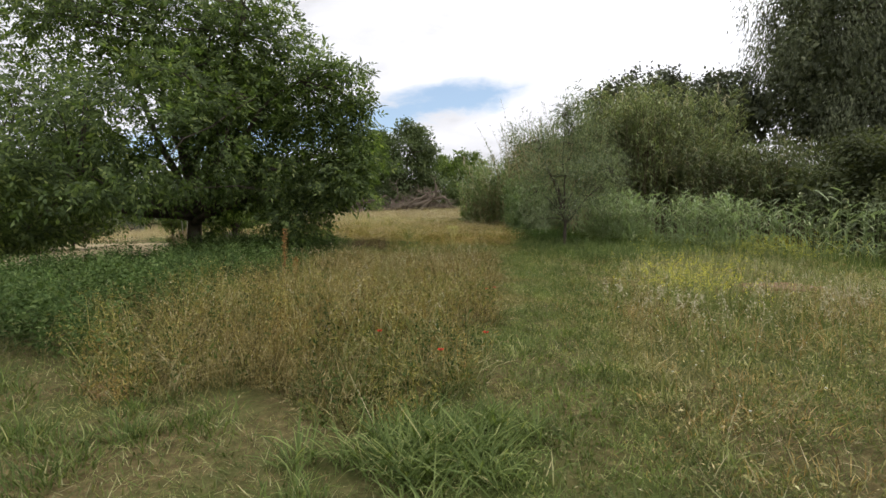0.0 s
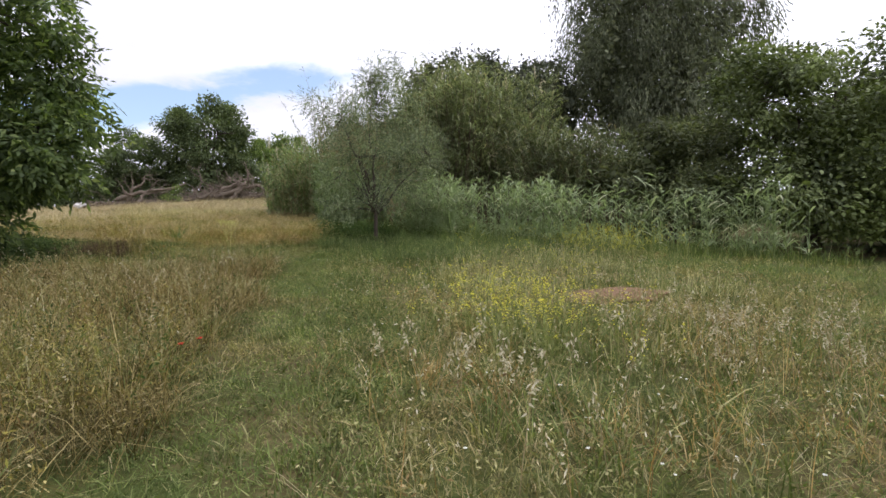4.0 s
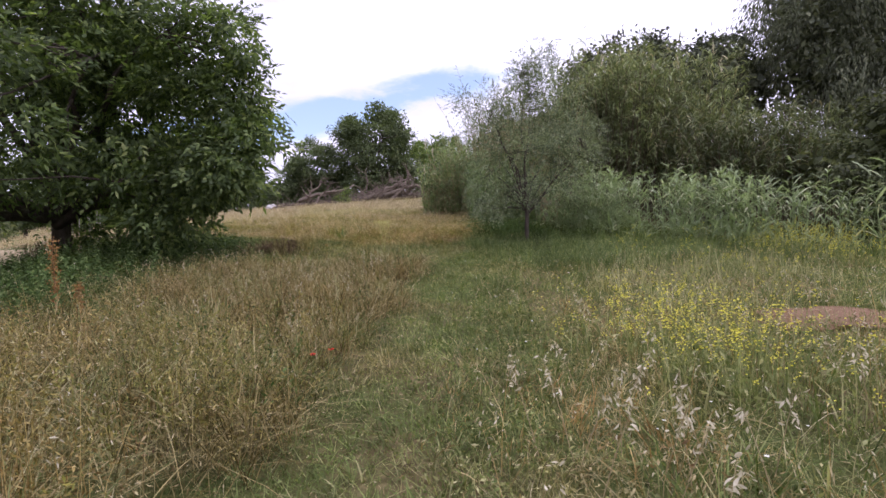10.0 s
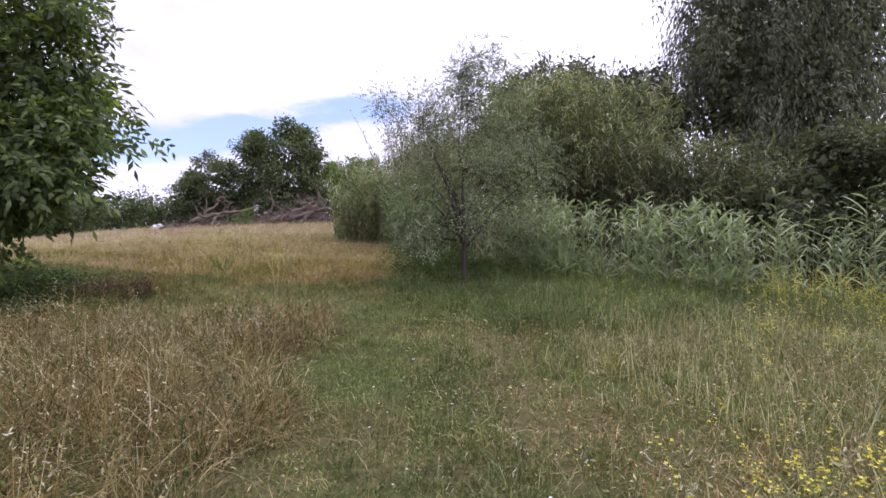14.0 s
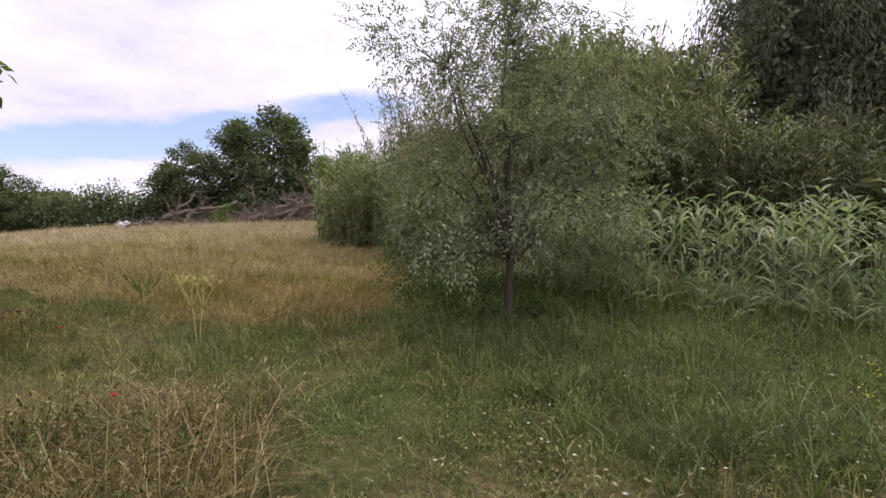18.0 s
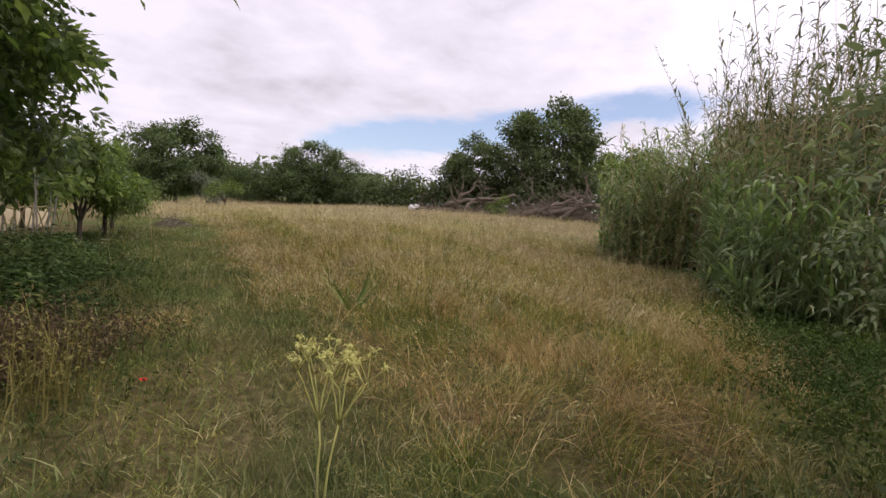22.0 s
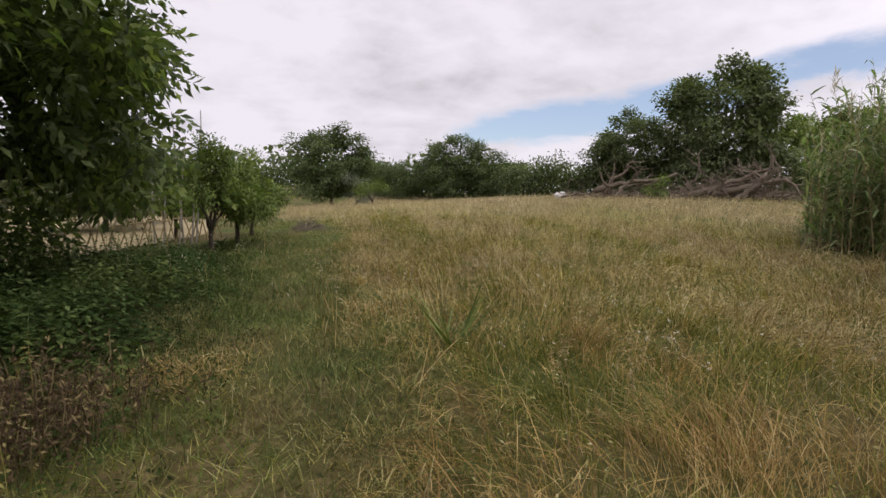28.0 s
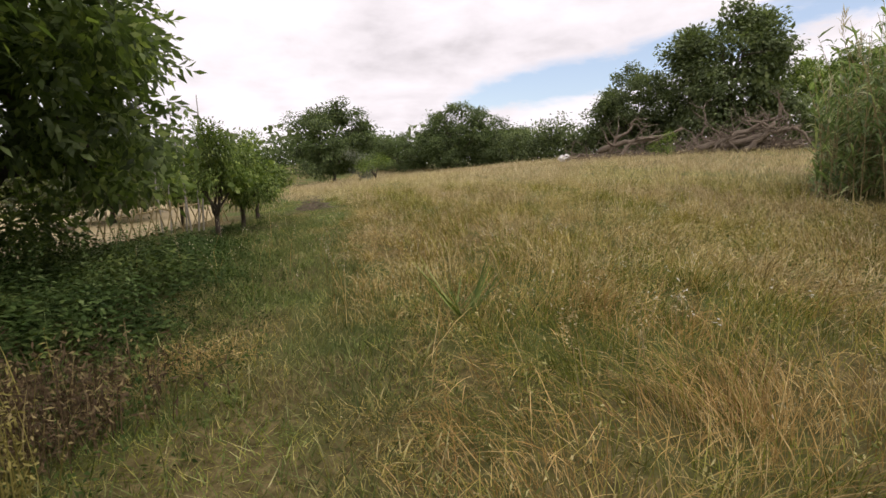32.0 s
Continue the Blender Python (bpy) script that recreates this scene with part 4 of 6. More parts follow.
    tufts("fresh_tussocks", "fresh green tussocks in front of the reeds", tx, ty, 30, 0.11, 0.15, 0.5, (0.006, 0.011), (0.2, 1.2), FRESH)
    weeds("fresh_weeds", "fresh green leafy weeds in front of the reeds", x, y, 8, 0.12, 0.45, (0.03, 0.07), (0.008, 0.016), FRESH, np.clip((16.8 - y) * 0.5 + 0.5, 0.5, 1))
    # weeds in the dark WEED green, which stands in for shade under the canes
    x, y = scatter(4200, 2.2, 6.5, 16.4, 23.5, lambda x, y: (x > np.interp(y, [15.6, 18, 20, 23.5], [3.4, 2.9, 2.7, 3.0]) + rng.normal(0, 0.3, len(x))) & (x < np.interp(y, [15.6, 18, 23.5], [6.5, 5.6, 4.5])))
    weeds("shade_weeds", "leafy weeds under the canes and the young tree, shade deepening their green", x, y, 12, 0.1, 0.42, (0.03, 0.065), (0.014, 0.03), WEED, np.ones(len(x)))


grasses()


def lush_clump():
    h = Heap()
    n = 1700
    q = rng.integers(0, 26, n)
    cx, cy = rng.normal(-0.2, 0.42, 26), 3.0 + rng.normal(0, 0.26, 26)
    x, y = cx[q] + rng.normal(0, 0.07, n), cy[q] + rng.normal(0, 0.07, n)
    out = np.stack([rng.normal(size=n), rng.normal(size=n), 0 * x], -1)
    straps(h, np.stack([x, y, ground(x, y)], -1), unit(out), rng.uniform(0.2, 0.52, n), rng.uniform(0.005, 0.012, n), rng.uniform(0.7, 1.15, n), rng.uniform(0.35, 0.85, n))
    tagged(part("grass_clump", h, LUSH), "clump of broad-bladed lush green grass", "grass", kind=STUFF)


lush_clump()

# ---- trees ----


def make_tree(name, label, base, blobs, trunk_h, trunk_r, leaf, spray, clumps, mat, limbs=9, droop=0.25, six=False, twigs=40, group="", trunk_lean=(0, 0), compound=0, core=(0, 0), skin=0.75, under=None, hang=(), flat=0.55, face=0.0):
    """A tree: tapered trunk with crooked limbs, and a crown of leaf sprays gathered in uneven clumps."""
    global rng
    x, y = base
    rng = np.random.default_rng(int(abs(x) * 100 + abs(y) * 7))
    z = float(ground(x, y))
    root = thing(name, (0, 0, 0), label, "tree", group)
    wood, crown = Heap(), Heap()
    fork = np.array([x + trunk_lean[0], y + trunk_lean[1], z + trunk_h])
    line = bent((x, y, z - 0.15), fork, 7, 0.06)
    tube(wood, line, trunk_r * np.array([1.35, 1.1, 1.0, 0.95, 0.9, 0.88, 0.85]), 10)
    vols = np.array([r[0] * r[1] * r[2] for _, r in blobs]) ** skin
    spots, outs = [], []
    for (c, r), share in zip(blobs, vols / vols.sum()):
        # boughs, each a flattened mass of smaller clumps
        m = max(2, int(clumps * share / 13))
        p, d = inside(m, c, r, 0.45)
        bough = np.minimum(np.mean(r) * rng.uniform(0.16, 0.3, (m, 1, 1)), 0.9)
        off = np.clip(rng.normal(size=(m, 13, 3)), -1.6, 1.6) * (1.0, 1.0, flat) * bough
        spots.append((p[:, None] + off).reshape(-1, 3))
        outs.append(np.repeat(d, 13, 0))
    spots, outs = np.concatenate(spots), np.concatenate(outs)
    keep = spots[:, 2] > ground(spots[:, 0], spots[:, 1]) + (0.15 if under is None else under(spots[:, 0], spots[:, 1]))
    spots, outs = spots[keep], outs[keep]
    for c, r, m in hang:
        p, d = inside(m, c, r, 0.1)
        spots, outs = np.concatenate([spots, p]), np.concatenate([outs, d])
    ends = spots[rng.choice(len(spots), min(limbs, len(spots)), replace=False)]
    mids = []
    for e in ends:
        ln = bent(fork - (0, 0, 0.1), fork + (e - fork) * 0.9, 9, 0.16, 0.06)
        tube(wood, ln, trunk_r * np.linspace(0.6, 0.07, 9), 6)
        mids.append(ln[3:])
    mids = np.concatenate(mids)
    for e in spots[rng.choice(len(spots), min(twigs, len(spots)), replace=False)]:
        near = mids[np.argmin(((mids - e) ** 2).sum(1))]
        tube(wood, bent(near, e, 5, 0.15), trunk_r * np.linspace(0.14, 0.03, 5), 4)
    k = spray[0]
    n = len(spots) * k
    size = rng.uniform(0.6, 1.3, len(spots))
    off = np.clip(rng.normal(size=(len(spots), k, 3)), -1.5, 1.5) * np.asarray(spray[1]) * size[:, None, None]
    at = (spots[:, None] + off).reshape(n, 3)
    at[:, 2] = np.maximum(at[:, 2], ground(at[:, 0], at[:, 1]) + 0.05)
    way = unit(off).reshape(n, 3) * 0.8 + np.repeat(outs, k, 0) * 0.7 + rng.normal(0, 0.4, (n, 3))
    way[:, 2] -= droop * 2
    up = rng.normal(0, 0.45, (n, 3)) + (0, 0, 1 - 0.5 * face) + face * np.repeat(outs, k, 0)
    ln = rng.uniform(0.7, 1.3, n) * leaf[0]
    if compound:
        # feathered leaf: leaflets in pairs along a midrib
        way = unit(way)
        side = unit(np.cross(way, up))
        stalk = leaf[0] * leaf[2]
        for q in range(compound):
            s = (q // 2 + 0.6) / (compound / 2)
            sg = 1 if q % 2 else -1
            last = q == compound - 1
            a2 = at + way * stalk * s + np.array([0, 0, -0.25]) * stalk * s * s
            w2 = way + (0 if last else sg * 0.95) * side + rng.normal(0, 0.18, (n, 3)) + (0, 0, -droop)
            leaves(crown, a2, w2, up + rng.normal(0, 0.2, (n, 3)), ln * (1.15 if last else 1), leaf[1] * rng.uniform(0.8, 1.2, n), six)
    else:
        leaves(crown, at, way, up, ln, leaf[1] * rng.uniform(0.8, 1.2, n), six)
    if core[0]:
        for (c, r), share in zip(blobs, vols / vols.sum()):
            m = int(core[0] * share)
            p, d = inside(m, c, np.asarray(r) * 0.8, 0.1)
            p = p[p[:, 2] > ground(p[:, 0], p[:, 1]) + (0.3 if under is None else under(p[:, 0], p[:, 1]))]
            leaves(crown, p, rng.normal(size=p.shape), rng.normal(0, 0.6, p.shape) + (0, 0, 1), core[1] * rng.uniform(0.6, 1.2, len(p)), core[1] * 0.6, six)
    part("trunk", wood, BARK, root, smooth=True)
    part("crown", crown, mat, root, kind=STUFF)
    return root


def knobs(blobs, per=7, size=0.4):
    """Rounded boughs standing out all over the masses of a crown."""
    out = []
    for q, (c, r) in enumerate(blobs):
        own = random.Random(int(c[0] * 31 + c[1] * 17) + q)
        out.append((c, tuple(v * 0.8 for v in r)))
        for k in range(per):
            a, b = k * 2.4 + own.uniform(-0.5, 0.5), own.uniform(-0.5, 1.2)
            s = size * own.uniform(0.75, 1.2)
            out.append(((c[0] + r[0] * 0.8 * math.cos(a) * math.cos(b), c[1] + r[1] * 0.8 * math.sin(a) * math.cos(b), c[2] + r[2] * 0.82 * math.sin(b)), (r[0] * s, r[1] * s, r[2] * s * 0.62)))
    return out


def gz(x, y, h):
    return (x, y, float(ground(x, y)) + h)


# the walnut by the path: clear of the ground round its trunk, low again to the west
make_tree("walnut_tree", "spreading walnut tree with low dark green drooping branches", (-8.6, 17.6),
          [(gz(-9.4, 16.1, 5.2), (4.8, 2.7, 4.4)), (gz(-5.1, 15.7, 3.7), (2.8, 1.9, 2.2)), (gz(-13.0, 15.0, 3.2), (4.0, 4.0, 3.0)), (gz(-8.2, 13.0, 3.4), (3.4, 2.4, 2.2)),
           (gz(-5.5, 15.7, 5.3), (2.3, 1.8, 1.9)), (gz(-3.7, 15.1, 3.3), (1.5, 0.8, 1.4)), (gz(-4.0, 15.2, 4.8), (1.3, 0.8, 1.1)), (gz(-2.5, 15.0, 3.6), (0.8, 0.7, 1.1)), (gz(-3.3, 14.8, 2.1), (1.0, 0.7, 0.65)), (gz(-2.7, 15.1, 4.9), (0.6, 0.6, 0.6)),
           (gz(-5.6, 15.6, 6.2), (1.2, 1.0, 1.0)), (gz(-7.2, 15.6, 7.2), (2.3, 1.8, 1.9)), (gz(-11.8, 12.0, 2.3), (2.8, 2.2, 1.5)), (gz(-9.6, 15.8, 7.8), (3.6, 2.4, 2.6)),
           (gz(-7.8, 17.6, 3.6), (2.6, 1.4, 2.2)), (gz(-8.0, 17.5, 6.0), (2.6, 1.4, 2.4)), (gz(-5.6, 16.6, 2.8), (1.8, 1.0, 1.0)), (gz(-6.0, 17.9, 4.5), (1.3, 0.8, 1.3)),
           (gz(-8.5, 19.0, 4.0), (1.6, 0.9, 1.6)), (gz(-8.6, 18.9, 6.3), (2.0, 1.0, 1.8)), (gz(-5.2, 18.3, 2.1), (1.1, 0.7, 0.9)), (gz(-6.6, 18.6, 2.3), (1.3, 0.7, 1.0)), (gz(-4.75, 17.9, 3.2), (0.6, 0.5, 1.0))],
          1.45, 0.25, (0.155, 0.068, 1.5), (6, (0.23, 0.23, 0.14)), 3900, WALNUT, limbs=26, droop=0.17, six=False, twigs=240, compound=5, core=(700, 0.22), skin=0.66, flat=0.42, face=0.8,
          under=lambda x, y: np.where(y > 17.7, 0.85, np.interp(x, [-11.5, -9.8, -5, -4, -3], [0.7, 1.75, 1.75, 1.3, 1.3])),
          hang=[(gz(-4.35, 15.0, 1.2), (0.9, 0.6, 0.65), 80), (gz(-3.4, 14.8, 1.75), (0.8, 0.5, 0.4), 46), (gz(-2.75, 14.7, 2.35), (0.75, 0.55, 0.8), 110), (gz(-2.6, 15.0, 3.5), (0.7, 0.55, 0.9), 80), (gz(-8.3, 18.2, 0.8), (0.5, 0.4, 0.35), 24), (gz(-7.2, 19.0, 1.95), (1.0, 0.7, 0.6), 40), (gz(-7.0, 19.0, 2.9), (0.8, 0.6, 0.7), 26), (gz(-8.2, 19.0, 2.4), (1.2, 0.8, 0.9), 30), (gz(-11.0, 13.0, 1.3), (1.6, 1.0, 0.6), 70)])

# the slender ash in front of the canes
make_tree("young_ash_tree", "slender young tree with feathery grey-green leaves", (3.9, 16.4),
          [(gz(4.15, 16.6, 2.3), (1.7, 1.6, 1.2)), (gz(4.2, 16.75, 3.3), (1.2, 1.1, 1.0)), (gz(4.25, 16.75, 4.0), (0.75, 0.7, 0.9)), (gz(4.3, 16.8, 4.5), (0.45, 0.45, 1.0)), (gz(4.3, 16.8, 4.9), (0.22, 0.22, 0.6)), (gz(3.9, 16.7, 3.9), (0.4, 0.4, 0.5)), (gz(4.75, 16.8, 3.8), (0.4, 0.4, 0.5)), (gz(3.3, 16.1, 1.6), (1.1, 0.9, 0.7)), (gz(4.9, 16.9, 1.8), (1.05, 1.1, 1.0)), (gz(2.85, 16.1, 3.3), (0.7, 0.7, 1.0)), (gz(3.2, 16.2, 2.9), (0.7, 0.7, 0.8)), (gz(5.0, 17.0, 3.2), (0.7, 0.8, 0.9)), (gz(3.2, 16.5, 1.0), (0.6, 0.5, 0.3)), (gz(3.6, 15.7, 1.5), (0.8, 0.45, 0.4)), (gz(4.5, 15.7, 1.45), (0.8, 0.45, 0.4)), (gz(4.0, 15.6, 2.2), (0.9, 0.5, 0.5)), (gz(4.6, 15.8, 3.0), (0.8, 0.5, 0.5))],
          0.95, 0.055, (0.058, 0.021, 3.2), (6, (0.17, 0.17, 0.17)), 880, ASH, limbs=16, droop=0.05, six=True, twigs=190, compound=7)

# trees behind the canes, to the right
EDGE = "trees at the meadow's edge"
make_tree("broadleaf_tree", "dense broadleaf tree with fresh green tips at the meadow's edge", (17.2, 14.4),
          knobs([(gz(17.2, 14.4, 3.8), (3.2, 3.0, 2.6)), (gz(15.6, 13.4, 2.3), (2.0, 2.0, 1.9)), (gz(19.2, 13.2, 3.5), (2.8, 2.9, 2.6)), (gz(17.3, 12.0, 2.0), (2.4, 2.0, 1.8)), (gz(17.8, 12.0, 1.0), (2.8, 1.6, 1.1)), (gz(15.7, 15.2, 4.3), (1.7, 1.5, 1.9))]),
          1.6, 0.2, (0.15, 0.09), (30, (0.34, 0.34, 0.2)), 1350, MAPLE_LEAF, limbs=16, droop=0.2, twigs=90, group=EDGE, core=(500, 0.35), flat=0.45)
make_tree("broadleaf_tree", "dark low broadleaf tree behind the reeds", (14.8, 17.6),
          knobs([(gz(14.4, 18.2, 2.2), (1.8, 1.8, 2.0)), (gz(15.4, 17.2, 2.4), (2.0, 2.0, 2.2)), (gz(14.6, 15.6, 1.3), (1.8, 1.4, 1.2))]),
          1.3, 0.16, (0.14, 0.08), (30, (0.34, 0.34, 0.22)), 850, DARK_LEAF, limbs=12, droop=0.25, twigs=70, group=EDGE, core=(500, 0.35))
make_tree("broadleaf_tree", "dark dense broadleaf tree at the meadow's edge", (21.5, 12.0),
          knobs([(gz(21.5, 12, 3.4), (3.4, 3.4, 3.0)), (gz(20.4, 10.4, 2.0), (2.2, 2.2, 1.8)), (gz(19.6, 12.6, 1.1), (2.6, 1.8, 1.3))]),
          1.6, 0.2, (0.17, 0.10), (26, (0.38, 0.38, 0.28)), 1150, DARK_LEAF, limbs=12, droop=0.2, twigs=50, group=EDGE, core=(700, 0.45))
make_tree("weeping_tree", "tall grey-green tree with drooping curtains of fine leaves", (23.6, 31.0),
          [(gz(23.6, 31.0, 11.5), (4.6, 4.2, 7.0)), (gz(20.6, 29.6, 7.2), (2.6, 2.4, 5.0)), (gz(27.4, 29.6, 10.0), (3.8, 3.4, 6.4)), (gz(24.5, 28.0, 6.0), (4.0, 2.4, 4.6))],
          4.0, 0.34, (0.30, 0.07), (36, (0.26, 0.26, 0.9)), 1900, GREY_LEAF, limbs=18, droop=0.9, twigs=70, core=(13000, 0.4), flat=0.9)
for bx, by, hh, rr in ((12.5, 33.0, 9.3, 3.4), (17.0, 34.0, 9.8, 3.8), (8.0, 36.0, 6.0, 2.8), (27.0, 19.0, 6.0, 4.0), (31.0, 8.0, 6.0, 4.5)):
    make_tree("background_tree", "dark rounded tree rising behind the canes", (bx, by),
              knobs([(gz(bx, by, hh * 0.6), (rr, rr, hh * 0.42)), (gz(bx - 1.5, by - 0.8, hh * 0.45), (rr * 0.7, rr * 0.7, hh * 0.33)), (gz(bx + 1.6, by, hh * 0.7), (rr * 0.6, rr * 0.6, hh * 0.28))]),
              2.0, 0.2, (0.27, 0.17), (20, (0.42, 0.42, 0.3)), 620, PINE_LEAF, limbs=8, twigs=20, group="trees behind the canes", core=(1300, 0.7))

# far trees


def lobes(x, y, h, r):
    """A rounded crown with lobes all over it."""
    own = random.Random(int(abs(x) * 10 + y))
    out = [(gz(x, y, h * 0.44), (r * 0.85, r * 0.85, h * 0.40))]
    for q in range(11):
        a, b = q * 2.4 + own.uniform(-0.4, 0.4), own.uniform(-1.0, 0.8)
        s = own.uniform(0.3, 0.44)
        out.append((gz(x + r * 0.8 * np.cos(a) * np.cos(b), y + r * 0.6 * np.sin(a) * np.cos(b), h * (0.48 + 0.32 * np.sin(b))), (r * s, r * s, h * s * 0.4)))
    for q, top in ((-0.42, 0.70), (0.05, 0.82), (0.45, 0.72)):
        out.append((gz(x + q * r, y, h * top), (r * 0.42, r * 0.42, h * 0.13)))
    return out


for nm, lb, bx, by, hh, rr, mat in (
        ("far_tree", "tall spreading tree beyond the dead wood", -4.8, 60, 11.3, 4.2, FAR_LEAF), ("far_tree", "broad tree beyond the dead wood", -11.6, 61, 8.0, 3.9, FAR_LEAF),
        ("round_tree", "rounded bright green tree beyond the canes", 2.4, 70, 9.2, 3.7, BRIGHT_LEAF),
        ("lone_tree", "dark lone tree at the far side of the field", -32.5, 46.4, 7.6, 3.7, MID_LEAF), ("field_tree", "broad dark tree at the far side of the field", -33.0, 66, 8.4, 5.2, MID_LEAF),
        ("field_tree", "broad dark tree at the far side of the field", -28.5, 68, 5.6, 4.4, MID_LEAF), ("field_tree", "broad dark tree at the far side of the field", -40.0, 64, 5.2, 4.4, MID_LEAF)):
    make_tree(nm, lb, (bx, by), lobes(bx, by, hh, rr), hh * 0.2, hh * 0.02, (hh * 0.024, hh * 0.015), (30, (hh * 0.036, hh * 0.036, hh * 0.024)), 950, mat, limbs=14, twigs=90, group="far trees", core=(2200, hh * 0.045), flat=0.5)


def bush_row(name, label, line, height, depth, leaf, mat, n, group=""):
    """A ragged hedge of leaf clumps along a line."""
    root = thing(name, (0, 0, 0), label, "hedge", group)
    crown, wood = Heap(), Heap()
    line = np.asarray(line, float)
    s = np.sort(rng.random(n)) * (len(line) - 1)
    i = np.minimum(s.astype(int), len(line) - 2)
    c = line[i] + (line[i + 1] - line[i]) * (s - i)[:, None] + rng.normal(0, depth * 0.5, (n, 2))
    top = height * (0.75 + 0.2 * np.sin(s * 9) + 0.12 * np.sin(s * 23 + 1))
    zz = ground(c[:, 0], c[:, 1]) + top * rng.random(n) ** 0.7
    at = np.stack([c[:, 0], c[:, 1], zz], -1)
    k = 22
    off = np.clip(rng.normal(size=(n, k, 3)), -1.4, 1.4) * leaf[0] * 1.6
    p = (at[:, None] + off).reshape(-1, 3)
    leaves(crown, p, rng.normal(size=(n * k, 3)), rng.normal(0, 0.5, (n * k, 3)) + (0, 0, 1), rng.uniform(0.7, 1.3, n * k) * leaf[0], leaf[1], False)
    for q in range(0, n, max(1, n // 60)):
        tube(wood, bent((c[q, 0], c[q, 1], float(ground(*c[q])) - 0.05), at[q], 4, 0.1), (leaf[0] * 0.2, leaf[0] * 0.15, leaf[0] * 0.1, leaf[0] * 0.05), 4)
    part("woody_base", wood, BARK, root, kind=STUFF)
    part("foliage", crown, mat, root, kind=STUFF)


bush_row("hedge", "long dark hedge at the far end of the field", [(-31, 70), (-24, 64), (-16, 61), (-8, 61), (2, 64), (8, 66)], 4.2, 1.3, (0.3, 0.18), FAR_LEAF, 1400)
bush_row("hedge", "long dark hedge at the far end of the field", [(-75, 50), (-52, 62), (-42, 70), (-28, 76)], 4.4, 1.4, (0.4, 0.25), MID_LEAF, 1100)
bush_row("distant_wood", "distant line of dark trees", [(-160, 60), (-120, 130), (-60, 160), (0, 170), (60, 150), (110, 100), (130, 20), (110, -60), (0, -120), (-110, -60), (-160, 60)], 8.0, 4.0, (2.0, 1.3), FAR_LEAF, 1100)

# ---- canes ----


def cane_plant(height, per, leaf, lean, stem_r):
    """One reed at the origin: its stem, and its arching strap leaves."""
    h, fol = Heap(), Heap()
    a, ht = rng.uniform(0, 2 * np.pi), height * rng.uniform(0.62, 1.08)
    tip = np.array([np.cos(a), np.sin(a), 0]) * rng.uniform(0, lean * 2) * ht + (0, 0, ht)
    s = np.linspace(0, 1, 4)[:, None]
    tube(h, tip * np.concatenate([s ** 1.5, s ** 1.5, s], 1) - (0, 0, 0.03), stem_r * np.array([1, 0.9, 0.7, 0.25]), 4)
    s = rng.uniform(leaf[3], 1.0, per)
    at = tip * np.stack([s ** 1.5, s ** 1.5, s], -1)
    az = rng.uniform(0, 2 * np.pi) + np.pi * (np.arange(per) % 2) + rng.normal(0, 0.5, per)
    out = np.stack([np.cos(az), np.sin(az), 0 * az], -1)
    straps(fol, at, out, leaf[0] * rng.uniform(0.6, 1.2, per) * (1.15 - 0.5 * s), leaf[1] * rng.uniform(0.7, 1.2, per), rng.uniform(0.45, 1.0, per), rng.uniform(0.3, 1.0, per) * leaf[2])
    return h, fol


def reed_bed(name, label, piece, spots, height, per, leaf, mat, stem_r, lean=0.08, group="", kinds=14):
    """A bed of reeds, each one a piece of its own with its leaves."""
    root = thing(name, (0, 0, 0), label, "reed", group)
    shapes = []
    for _ in range(kinds):
        h, fol = cane_plant(height, per, leaf, lean, stem_r)
        shapes.append((h.mesh(piece, mat), fol.mesh("foliage", mat)))
    for q, (x, y) in enumerate(spots):
        ob, fo = new(piece, shapes[q % kinds][0]), new("foliage", shapes[q % kinds][1])
        ob.parent, fo.parent = root, ob
        fo["kind"] = STUFF
        k = rng.uniform(0.85, 1.15)
        ob.matrix_local = pose(x, y, float(ground(x, y)) - 0.03, 0, 0, rng.uniform(0, 360)) @ Matrix.Diagonal((k, k, k * rng.uniform(0.85, 1.1), 1))
    return root


